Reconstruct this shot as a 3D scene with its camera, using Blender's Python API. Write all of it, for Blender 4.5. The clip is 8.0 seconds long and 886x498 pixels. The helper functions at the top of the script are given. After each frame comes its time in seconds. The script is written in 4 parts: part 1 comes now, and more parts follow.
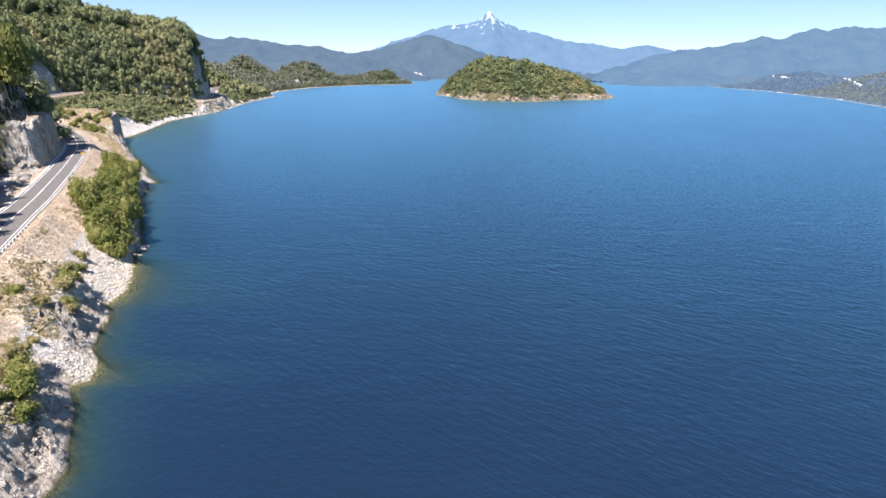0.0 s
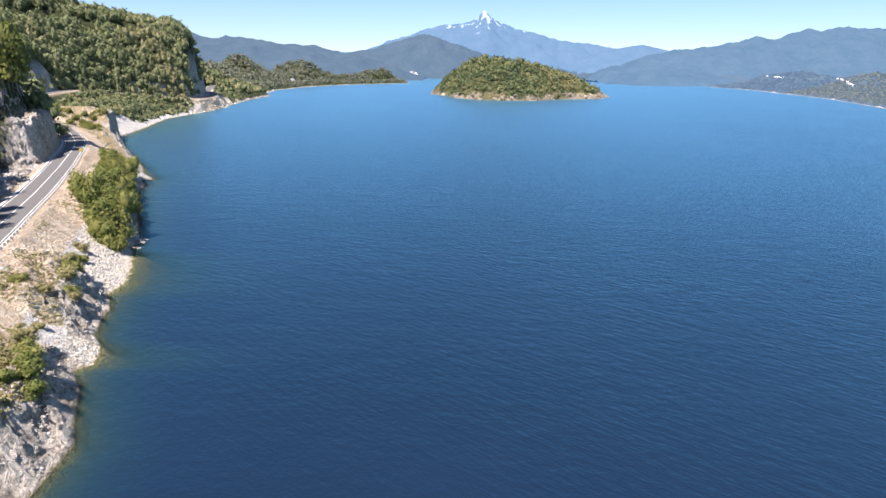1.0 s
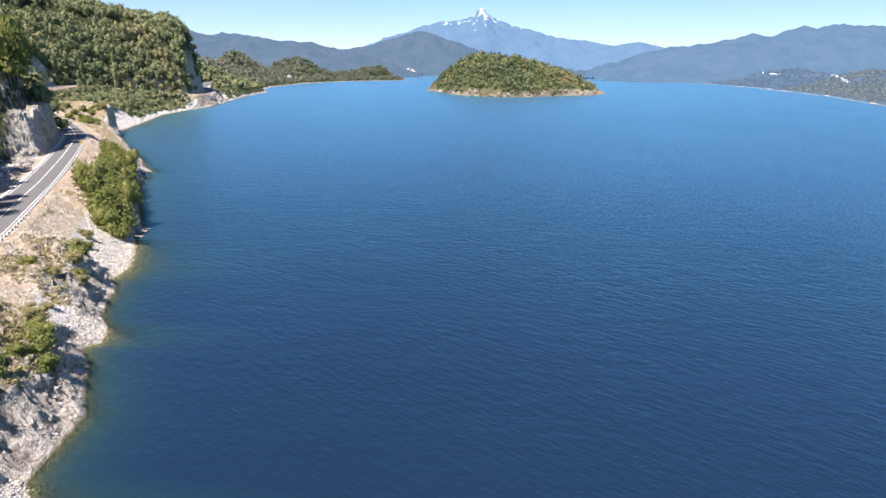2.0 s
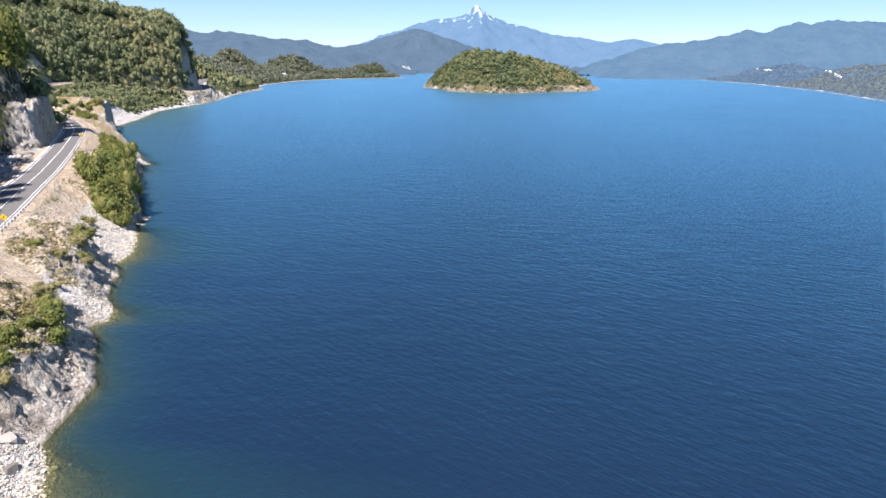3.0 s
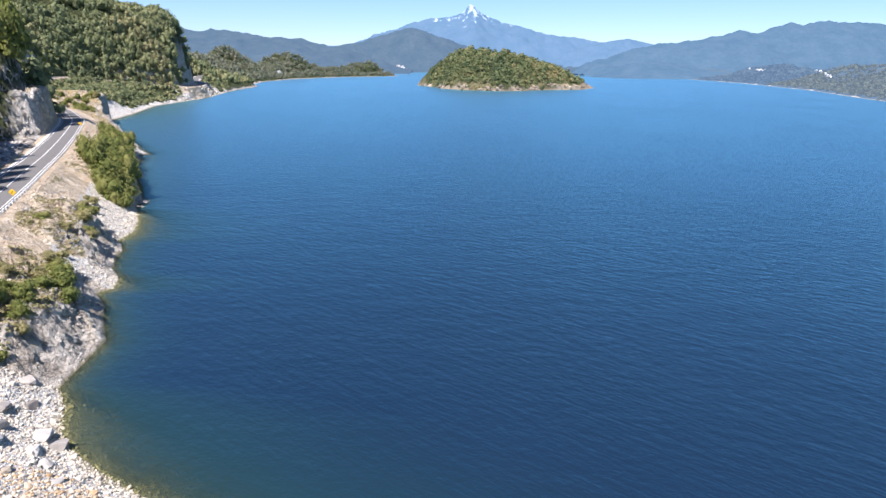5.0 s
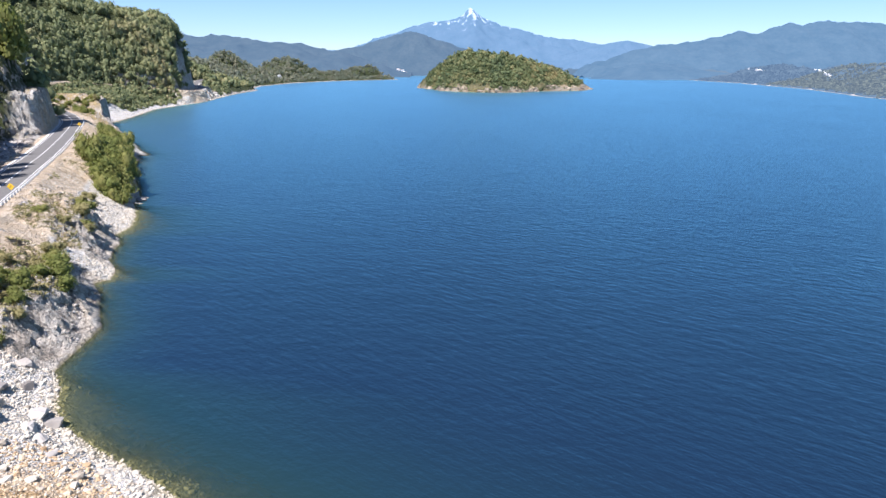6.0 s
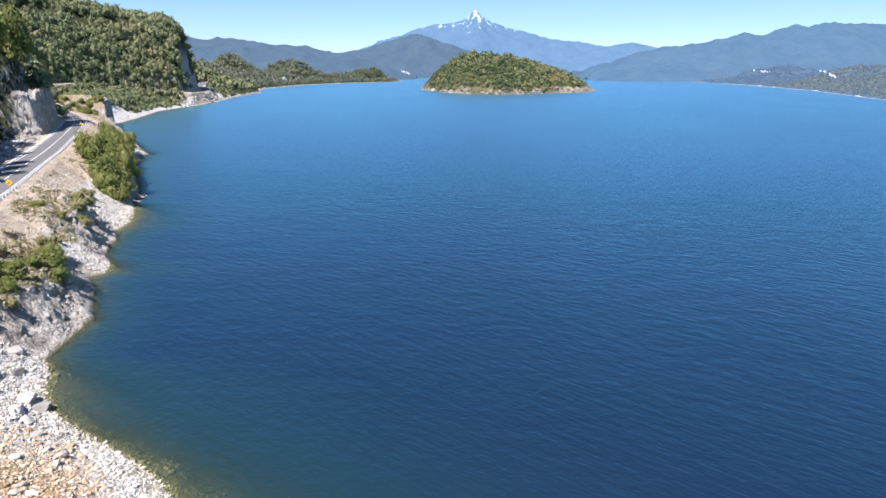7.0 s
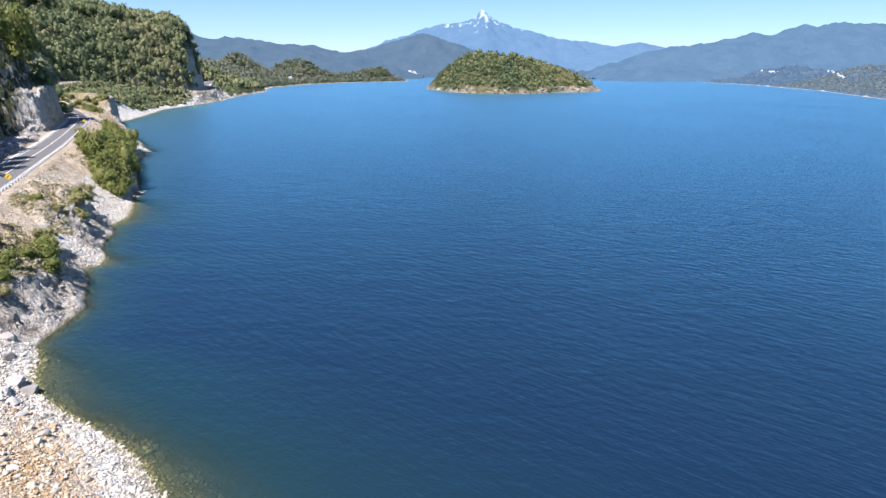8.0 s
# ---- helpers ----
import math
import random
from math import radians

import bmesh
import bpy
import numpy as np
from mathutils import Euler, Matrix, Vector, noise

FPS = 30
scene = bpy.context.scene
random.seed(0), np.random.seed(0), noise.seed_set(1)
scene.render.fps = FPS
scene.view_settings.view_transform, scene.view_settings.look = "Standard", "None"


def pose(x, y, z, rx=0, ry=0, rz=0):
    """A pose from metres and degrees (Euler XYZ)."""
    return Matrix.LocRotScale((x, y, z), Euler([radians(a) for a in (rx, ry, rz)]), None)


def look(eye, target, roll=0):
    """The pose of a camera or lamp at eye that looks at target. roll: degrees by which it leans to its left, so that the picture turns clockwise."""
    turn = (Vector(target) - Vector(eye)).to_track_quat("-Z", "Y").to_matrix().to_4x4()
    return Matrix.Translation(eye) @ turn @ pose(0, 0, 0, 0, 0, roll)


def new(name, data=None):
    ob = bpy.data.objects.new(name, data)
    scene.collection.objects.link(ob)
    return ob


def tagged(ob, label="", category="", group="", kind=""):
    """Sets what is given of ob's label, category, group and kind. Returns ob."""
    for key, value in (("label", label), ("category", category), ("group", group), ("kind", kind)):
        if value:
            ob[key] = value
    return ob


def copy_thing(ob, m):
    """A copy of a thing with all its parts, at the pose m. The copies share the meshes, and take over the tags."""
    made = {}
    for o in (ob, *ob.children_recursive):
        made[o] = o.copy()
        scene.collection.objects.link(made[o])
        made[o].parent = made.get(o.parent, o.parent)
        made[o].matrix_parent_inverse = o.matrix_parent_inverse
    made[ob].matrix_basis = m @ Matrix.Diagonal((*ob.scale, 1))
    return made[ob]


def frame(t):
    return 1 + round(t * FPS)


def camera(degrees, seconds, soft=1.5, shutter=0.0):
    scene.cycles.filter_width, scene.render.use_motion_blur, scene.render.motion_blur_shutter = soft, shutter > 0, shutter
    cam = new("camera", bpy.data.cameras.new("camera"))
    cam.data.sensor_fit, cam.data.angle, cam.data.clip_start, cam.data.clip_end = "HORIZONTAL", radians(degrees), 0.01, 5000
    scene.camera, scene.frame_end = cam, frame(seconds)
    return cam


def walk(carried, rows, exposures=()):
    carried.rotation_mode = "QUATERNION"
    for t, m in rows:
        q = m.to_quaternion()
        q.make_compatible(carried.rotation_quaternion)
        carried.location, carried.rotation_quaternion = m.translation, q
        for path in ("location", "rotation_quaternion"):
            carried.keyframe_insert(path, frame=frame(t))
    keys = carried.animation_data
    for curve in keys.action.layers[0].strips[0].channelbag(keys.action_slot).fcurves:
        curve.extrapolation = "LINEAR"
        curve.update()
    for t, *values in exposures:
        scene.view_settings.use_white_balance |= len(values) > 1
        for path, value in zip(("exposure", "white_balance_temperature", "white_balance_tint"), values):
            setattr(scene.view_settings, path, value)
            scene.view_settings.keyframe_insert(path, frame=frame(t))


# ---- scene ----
cam = camera(74.0, 8.0)
PATH = [
    (0, (-4.735, 26.28, 42.482), (-4.715, 28.196, 41.906), 0.6),
    (0.5, (-4.246, 24.385, 42.319), (-4.22, 26.3, 41.742), 0.6),
    (1, (-3.915, 22.383, 42.026), (-3.881, 24.297, 41.449), 0.7),
    (1.5, (-3.769, 20.352, 41.565), (-3.73, 22.266, 40.984), 0.8),
    (3, (-3.702, 14.724, 38.789), (-3.646, 16.634, 38.197), 0.5),
    (3.5, (-3.685, 12.704, 38.133), (-3.621, 14.613, 37.54), 0.7),
    (4, (-3.583, 10.822, 37.494), (-3.513, 12.731, 36.901), 0.9),
    (4.5, (-3.304, 9.284, 36.851), (-3.231, 11.192, 36.257), 0.9),
    (6, (-1.348, 6.175, 33.938), (-1.279, 8.087, 33.356), 0.2),
    (6.5, (-0.105, 5.25, 33.431), (-0.041, 7.165, 32.855), 0.1),
    (7, (1.462, 4.351, 33.083), (1.514, 6.266, 32.508), 0.1),
    (7.5, (3.186, 3.399, 32.813), (3.226, 5.314, 32.237), 0.1),
    (8, (4.814, 2.364, 32.652), (4.844, 4.279, 32.076), 0.2),
]
walk(cam, [(t, look(eye, target, roll)) for t, eye, target, roll in PATH],
     exposures=[(0, 1.32, 5900, 19), (8, 1.22, 5480, 17)])

# ---- light ----
SUN_DIR = Vector((0.28, 0.64, -1.18)).normalized()      # the way the sunlight travels
world = bpy.data.worlds.new("world")
scene.world = world
world.use_nodes = True
wn = world.node_tree.nodes
sky = wn.new("ShaderNodeTexSky")
sky.sky_type = "NISHITA"
sky.sun_disc = False
sky.sun_elevation = math.asin(-SUN_DIR.z)
sky.sun_rotation = math.atan2(-SUN_DIR.x, -SUN_DIR.y)
sky.altitude = 1500
sky.air_density = 1.15
sky.dust_density = 0.3
sky.ozone_density = 5.0
wn["Background"].inputs["Strength"].default_value = 0.060
world.node_tree.links.new(sky.outputs[0], wn["Background"].inputs["Color"])
sun = new("sun", bpy.data.lights.new("sun", "SUN"))
sun.data.energy = 5.0
sun.data.angle = radians(0.53)
sun.data.color = (1.0, 0.90, 0.76)
sun.matrix_world = look((-60, -60, 90), Vector((-60, -60, 90)) + SUN_DIR)

# ---- materials ----


def material(name):
    m = bpy.data.materials.new(name)
    m.use_nodes = True
    t = m.node_tree
    return m, t, t.nodes["Principled BSDF"]


def add(t, kind, **sets):
    n = t.nodes.new(kind)
    for k, v in sets.items():
        n.inputs[k].default_value = v
    return n


def ramp(t, fac, stops):
    n = t.nodes.new("ShaderNodeValToRGB")
    e = n.color_ramp.elements
    while len(e) < len(stops):
        e.new(0.5)
    for el, (p, c) in zip(e, stops):
        el.position = p
        el.color = (*c, 1)
    t.links.new(fac, n.inputs[0])
    return n.outputs[0]


def mapped(t, scale=(1, 1, 1)):
    g = t.nodes.new("ShaderNodeNewGeometry")
    m = add(t, "ShaderNodeMapping", Scale=scale)
    t.links.new(g.outputs["Position"], m.inputs["Vector"])
    return m.outputs[0]


def noisy(t, vec, scale, detail=6.0, rough=0.6):
    n = add(t, "ShaderNodeTexNoise", Scale=scale, Detail=detail, Roughness=rough)
    t.links.new(vec, n.inputs["Vector"])
    return n.outputs["Fac"]


def blend(t, fac, a, b, kind="MIX"):
    n = t.nodes.new("ShaderNodeMix")
    n.data_type = "RGBA"
    n.blend_type = kind
    for sock, v in ((n.inputs[0], fac), (n.inputs[6], a), (n.inputs[7], b)):
        if isinstance(v, (int, float)):
            sock.default_value = v
        elif isinstance(v, tuple):
            sock.default_value = (*v, 1)
        else:
            t.links.new(v, sock)
    return n.outputs[2]


def calc(t, op, a, b=0.5, c=0.5, clamp=False):
    n = t.nodes.new("ShaderNodeMath")
    n.operation = op
    n.use_clamp = clamp
    for sock, v in zip(n.inputs, (a, b, c)):
        if isinstance(v, (int, float)):
            sock.default_value = v
        else:
            t.links.new(v, sock)
    return n.outputs[0]


def between(t, v, lo, hi):
    n = add(t, "ShaderNodeMapRange")
    n.interpolation_type = "SMOOTHSTEP"
    n.inputs["From Min"].default_value = lo
    n.inputs["From Max"].default_value = hi
    t.links.new(v, n.inputs["Value"])
    return n.outputs[0]


def bumped(t, b, height, strength=0.5, distance=0.1):
    n = add(t, "ShaderNodeBump", Strength=strength, Distance=distance)
    t.links.new(height, n.inputs["Height"])
    t.links.new(n.outputs[0], b.inputs["Normal"])
    return n


def attr(t, name):
    n = t.nodes.new("ShaderNodeAttribute")
    n.attribute_name = name
    return n.outputs["Fac"]


def ground_material(name="rocky_ground", tone=1.0):
    m, t, b = material(name)
    p = mapped(t)
    big, mid, fine = noisy(t, p, 0.06), noisy(t, p, 0.45, 8, 0.65), noisy(t, p, 2.6, 6, 0.7)
    cracks = add(t, "ShaderNodeTexVoronoi", Scale=0.55)
    cracks.feature = "DISTANCE_TO_EDGE"
    warp = add(t, "ShaderNodeVectorMath")
    tilt = mapped(t, (1.0, 0.7, 0.45))
    n3 = add(t, "ShaderNodeTexNoise", Scale=0.5, Detail=4.0)
    t.links.new(p, n3.inputs["Vector"])
    warp.operation = "MULTIPLY_ADD"
    t.links.new(n3.outputs["Color"], warp.inputs[0])
    warp.inputs[1].default_value = (5.0, 5.0, 5.0)
    t.links.new(tilt, warp.inputs[2])
    t.links.new(warp.outputs[0], cracks.inputs["Vector"])
    joints = add(t, "ShaderNodeTexVoronoi", Scale=1.5)
    joints.feature = "DISTANCE_TO_EDGE"
    t.links.new(warp.outputs[0], joints.inputs["Vector"])
    crack = between(t, calc(t, "MULTIPLY_ADD", fine, 0.12, cracks.outputs["Distance"]), 0.04, 0.12)
    split = between(t, calc(t, "MULTIPLY_ADD", fine, 0.10, joints.outputs["Distance"]), 0.03, 0.10)
    rock = ramp(t, mid, [(0.25, (0.20, 0.17, 0.135)), (0.42, (0.42, 0.37, 0.305)), (0.58, (0.56, 0.505, 0.425)), (0.8, (0.68, 0.63, 0.545))])
    rock = blend(t, between(t, big, 0.5, 0.72), rock, (0.38, 0.30, 0.215))
    rock = blend(t, between(t, fine, 0.58, 0.76), rock, (0.20, 0.175, 0.15))
    rock = blend(t, calc(t, "MULTIPLY", calc(t, "SUBTRACT", 1.0, crack), 0.5), rock, (0.14, 0.125, 0.11))
    rock = blend(t, calc(t, "MULTIPLY", calc(t, "SUBTRACT", 1.0, split), 0.28), rock, (0.13, 0.115, 0.10))
    rock = blend(t, 1.0, rock, (tone, tone * 0.96, tone * 0.9) if tone < 1 else (1.0, 1.0, 1.0), "MULTIPLY")
    gravel = ramp(t, fine, [(0.3, (0.36, 0.335, 0.30)), (0.5, (0.60, 0.575, 0.53)), (0.7, (0.76, 0.745, 0.71))])
    dirt = ramp(t, mid, [(0.3, (0.45, 0.345, 0.225)), (0.5, (0.58, 0.465, 0.33)), (0.7, (0.68, 0.59, 0.46))])
    dirt = blend(t, between(t, fine, 0.55, 0.75), dirt, (0.42, 0.33, 0.22))
    grass = ramp(t, fine, [(0.3, (0.22, 0.165, 0.07)), (0.5, (0.38, 0.29, 0.14)), (0.7, (0.50, 0.40, 0.23))])
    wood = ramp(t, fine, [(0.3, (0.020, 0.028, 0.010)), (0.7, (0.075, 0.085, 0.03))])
    nz = t.nodes.new("ShaderNodeSeparateXYZ")
    g = t.nodes.new("ShaderNodeNewGeometry")
    t.links.new(g.outputs["True Normal"], nz.inputs[0])
    pz = t.nodes.new("ShaderNodeSeparateXYZ")
    t.links.new(g.outputs["Position"], pz.inputs[0])
    flat = between(t, calc(t, "MULTIPLY_ADD", mid, 0.3, calc(t, "SUBTRACT", nz.outputs[2], 0.15)), 0.62, 0.85)
    col = blend(t, calc(t, "MULTIPLY", flat, between(t, attr(t, "dry"), 0.2, 0.8)), rock, grass)
    col = blend(t, between(t, calc(t, "MULTIPLY_ADD", mid, 0.6, attr(t, "dirt")), 0.65, 0.95), col, dirt)
    col = blend(t, between(t, calc(t, "MULTIPLY_ADD", mid, 0.5, attr(t, "gravel")), 0.6, 0.9), col, gravel)
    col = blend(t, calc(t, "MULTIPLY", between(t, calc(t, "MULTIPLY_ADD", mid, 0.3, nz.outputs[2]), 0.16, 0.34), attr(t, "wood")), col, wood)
    col = blend(t, attr(t, "ochre"), col, blend(t, between(t, mid, 0.35, 0.65), (0.52, 0.42, 0.295), (0.43, 0.29, 0.13)))
    wet = between(t, calc(t, "MULTIPLY_ADD", mid, 0.6, pz.outputs[2]), 0.75, 0.35)
    col = blend(t, calc(t, "MULTIPLY", wet, 0.75), col, (0.29, 0.245, 0.14))
    t.links.new(col, b.inputs["Base Color"])
    b.inputs["Roughness"].default_value = 0.92
    b.inputs["Specular IOR Level"].default_value = 0.2
    h = calc(t, "ADD", calc(t, "MULTIPLY", mid, 1.0), calc(t, "ADD", calc(t, "MULTIPLY", fine, 0.6), calc(t, "MULTIPLY_ADD", split, 0.25, calc(t, "MULTIPLY", crack, 0.6))))
    bumped(t, b, h, 1.0, 1.05)
    return m


def stone_material(name, stops, scale=3.0):
    m, t, b = material(name)
    o = t.nodes.new("ShaderNodeObjectInfo")
    g = t.nodes.new("ShaderNodeNewGeometry")
    p = mapped(t)
    n = noisy(t, p, scale, 5, 0.65)
    r = calc(t, "FRACT", calc(t, "ADD", o.outputs["Random"], g.outputs["Random Per Island"]))
    col = ramp(t, calc(t, "ADD", calc(t, "MULTIPLY", r, 0.6), calc(t, "MULTIPLY", n, 0.4)), stops)
    pz = t.nodes.new("ShaderNodeSeparateXYZ")
    t.links.new(g.outputs["Position"], pz.inputs[0])
    wet = between(t, calc(t, "MULTIPLY_ADD", n, 0.4, pz.outputs[2]), 0.45, 0.1)
    col = blend(t, calc(t, "MULTIPLY", wet, 0.8), col, (0.28, 0.235, 0.135))
    t.links.new(col, b.inputs["Base Color"])
    b.inputs["Roughness"].default_value = 0.9
    bumped(t, b, n, 0.5, 0.05)
    return m


def foliage_material(name, stops, back=0.25):
    m, t, b = material(name)
    g = t.nodes.new("ShaderNodeNewGeometry")
    o = t.nodes.new("ShaderNodeObjectInfo")
    n = noisy(t, mapped(t), 0.5, 3)
    f = calc(t, "ADD", calc(t, "MULTIPLY", g.outputs["Random Per Island"], 0.18), calc(t, "MULTIPLY", attr(t, "tint"), 0.62))
    f = calc(t, "ADD", f, calc(t, "MULTIPLY", n, 0.2))
    col = ramp(t, f, stops)
    t.links.new(col, b.inputs["Base Color"])
    b.inputs["Roughness"].default_value = 0.75
    b.inputs["Specular IOR Level"].default_value = 0.25
    tr = add(t, "ShaderNodeBsdfTranslucent")
    t.links.new(blend(t, 0.5, col, (0.12, 0.16, 0.02)), tr.inputs["Color"])
    mx = add(t, "ShaderNodeMixShader", Fac=back)
    t.links.new(b.outputs[0], mx.inputs[1])
    t.links.new(tr.outputs[0], mx.inputs[2])
    t.links.new(mx.outputs[0], t.nodes["Material Output"].inputs[0])
    return m


def plain(name, colour, rough=0.6, scale=8.0, vary=0.25, metal=0.0):
    m, t, b = material(name)
    n = noisy(t, mapped(t), scale, 6)
    dark = tuple(c * (1 - vary) for c in colour)
    lite = tuple(min(1, c * (1 + vary)) for c in colour)
    t.links.new(ramp(t, n, [(0.3, dark), (0.7, lite)]), b.inputs["Base Color"])
    b.inputs["Roughness"].default_value = rough
    b.inputs["Metallic"].default_value = metal
    bumped(t, b, n, 0.2, 0.02)
    return m


def water_material():
    m, t, b = material("lake_water")
    t.nodes.remove(b)
    p = mapped(t)
    patch = noisy(t, p, 0.012, 4)
    deep = blend(t, between(t, patch, 0.35, 0.7), (0.0042, 0.0096, 0.0246), (0.0054, 0.0122, 0.0302))
    col = blend(t, attr(t, "shallow"), deep, (0.0140, 0.041, 0.034))
    body = add(t, "ShaderNodeBsdfDiffuse")
    t.links.new(col, body.inputs["Color"])
    w1 = noisy(t, mapped(t, (0.9, 1.0, 1.0)), 0.7, 5, 0.62)
    rot = add(t, "ShaderNodeMapping", Rotation=(0, 0, radians(40)))
    t.links.new(p, rot.inputs["Vector"])
    drawn = add(t, "ShaderNodeMapping", Scale=(0.28, 1.15, 1))
    t.links.new(rot.outputs[0], drawn.inputs["Vector"])
    w2 = noisy(t, drawn.outputs[0], 0.85, 5, 0.6)
    w3 = noisy(t, mapped(t, (0.6, 1.0, 1.0)), 0.2, 3, 0.55)
    h = calc(t, "ADD", calc(t, "MULTIPLY", w1, 0.9), calc(t, "MULTIPLY", w2, 0.95))
    h = calc(t, "MULTIPLY_ADD", w3, 0.9, h)
    h = calc(t, "MULTIPLY", h, calc(t, "MULTIPLY_ADD", between(t, noisy(t, mapped(t, (1.0, 0.6, 1.0)), 0.014, 3), 0.3, 0.7), 0.35, 0.8))
    # The gloss tint paints the blue of higher sky into the reflections.
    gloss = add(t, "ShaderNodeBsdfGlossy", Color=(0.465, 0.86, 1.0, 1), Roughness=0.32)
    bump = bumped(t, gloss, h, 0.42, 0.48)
    fres = add(t, "ShaderNodeFresnel", IOR=1.66)
    t.links.new(bump.outputs[0], fres.inputs["Normal"])
    surf = add(t, "ShaderNodeMixShader")
    t.links.new(fres.outputs[0], surf.inputs[0])
    t.links.new(body.outputs[0], surf.inputs[1])
    t.links.new(gloss.outputs[0], surf.inputs[2])
    tr = add(t, "ShaderNodeBsdfTransparent", Color=(0.74, 0.76, 0.60, 1))
    mx = add(t, "ShaderNodeMixShader")
    t.links.new(attr(t, "clear"), mx.inputs[0])
    t.links.new(surf.outputs[0], mx.inputs[1])
    t.links.new(tr.outputs[0], mx.inputs[2])
    t.links.new(mx.outputs[0], t.nodes["Material Output"].inputs[0])
    return m


def distant_material(name, lo, hi, haze_colour, haze_glow, snow=None, scale=0.01):
    """Far wooded slopes, part of the backdrop; miles of haze put in as bluish colour and emission."""
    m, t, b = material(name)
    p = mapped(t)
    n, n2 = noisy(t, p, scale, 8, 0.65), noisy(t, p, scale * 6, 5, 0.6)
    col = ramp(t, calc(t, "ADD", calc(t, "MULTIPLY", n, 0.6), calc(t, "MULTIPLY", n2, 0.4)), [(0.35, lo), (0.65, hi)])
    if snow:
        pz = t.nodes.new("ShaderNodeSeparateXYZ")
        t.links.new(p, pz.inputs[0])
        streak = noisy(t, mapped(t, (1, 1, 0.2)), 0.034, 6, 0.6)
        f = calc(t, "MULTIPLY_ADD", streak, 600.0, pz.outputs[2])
        # Snow colour is greyed and blued with haze as well.
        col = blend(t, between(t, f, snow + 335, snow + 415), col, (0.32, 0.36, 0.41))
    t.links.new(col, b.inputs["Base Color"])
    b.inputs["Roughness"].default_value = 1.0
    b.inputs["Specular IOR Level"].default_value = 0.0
    # The surface glows evenly to stand in for hazy air before it.
    b.inputs["Emission Color"].default_value = (*haze_colour, 1)
    b.inputs["Emission Strength"].default_value = haze_glow * 0.9
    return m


GROUND = ground_material()
ISLE_ROCK = ground_material("brown_island_ground", 0.5)
WATER = water_material()
PALE_STONE = stone_material("pale_beach_stone", [(0.12, (0.17, 0.14, 0.10)), (0.35, (0.40, 0.35, 0.275)), (0.75, (0.56, 0.505, 0.405))])
GREY_STONE = stone_material("grey_boulder_stone", [(0.2, (0.13, 0.115, 0.10)), (0.5, (0.26, 0.235, 0.205)), (0.8, (0.40, 0.37, 0.33))], 1.2)
OCHRE_STONE = stone_material("ochre_gravel_stone", [(0.12, (0.21, 0.135, 0.065)), (0.45, (0.38, 0.275, 0.16)), (0.8, (0.50, 0.405, 0.28))])
BROWN_STONE = stone_material("brown_island_stone", [(0.2, (0.08, 0.065, 0.048)), (0.5, (0.18, 0.142, 0.10)), (0.8, (0.30, 0.245, 0.175))], 0.6)
LEAF = foliage_material("shrub_leaves", [(0.1, (0.055, 0.074, 0.018)), (0.4, (0.125, 0.152, 0.036)), (0.68, (0.21, 0.215, 0.058)), (0.95, (0.35, 0.29, 0.11))], 0.38)
DRYLEAF = foliage_material("dry_shrub_leaves", [(0.1, (0.125, 0.125, 0.048)), (0.5, (0.25, 0.22, 0.092)), (0.9, (0.42, 0.345, 0.185))])
FOREST = foliage_material("forest_leaves", [(0.08, (0.086, 0.106, 0.054)), (0.35, (0.148, 0.172, 0.082)), (0.62, (0.208, 0.222, 0.102)), (0.82, (0.27, 0.25, 0.12)), (0.95, (0.335, 0.26, 0.145))], 0.3)
# Leaf colours greyed and lightened to carry the haze of distance.
FAR_WOOD = foliage_material("haze_paled_leaves", [(0.1, (0.165, 0.19, 0.145)), (0.45, (0.21, 0.222, 0.162)), (0.75, (0.26, 0.245, 0.17)), (0.95, (0.32, 0.26, 0.18))], 0.5)
BARK = plain("bark", (0.16, 0.13, 0.10), 0.9, 5, 0.4)
ASPHALT = plain("asphalt", (0.108, 0.102, 0.094), 0.9, 1.2, 0.18)
PAINT = plain("road_paint", (0.72, 0.71, 0.68), 0.7, 3, 0.15)
CONCRETE = plain("white_painted_concrete", (0.60, 0.585, 0.55), 0.8, 4, 0.2)
YELLOW = plain("yellow_sign_sheet", (0.62, 0.38, 0.015), 0.45, 3, 0.06)
BLACK = plain("black_sign_paint", (0.02, 0.02, 0.02), 0.5, 3, 0.1)
STEEL = plain("galvanised_steel", (0.45, 0.46, 0.47), 0.45, 6, 0.15, 0.8)
HOUSE = plain("house_paint", (0.50, 0.50, 0.50), 0.8, 0.5, 0.2)
ROOF = plain("house_roof", (0.28, 0.22, 0.2), 0.8, 0.5, 0.2)
# Far slopes with haze painted in: base tints, emission colour and strength.
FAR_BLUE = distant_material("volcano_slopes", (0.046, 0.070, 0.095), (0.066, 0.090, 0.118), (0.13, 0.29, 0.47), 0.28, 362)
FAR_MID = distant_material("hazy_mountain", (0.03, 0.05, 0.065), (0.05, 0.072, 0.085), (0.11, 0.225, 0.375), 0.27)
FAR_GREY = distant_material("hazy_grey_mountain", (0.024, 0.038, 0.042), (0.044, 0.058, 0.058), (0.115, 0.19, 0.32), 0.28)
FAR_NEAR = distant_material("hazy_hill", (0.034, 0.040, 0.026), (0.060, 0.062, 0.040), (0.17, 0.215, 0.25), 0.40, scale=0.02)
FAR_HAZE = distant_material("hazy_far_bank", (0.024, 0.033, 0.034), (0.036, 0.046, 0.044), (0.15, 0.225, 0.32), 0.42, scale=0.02)
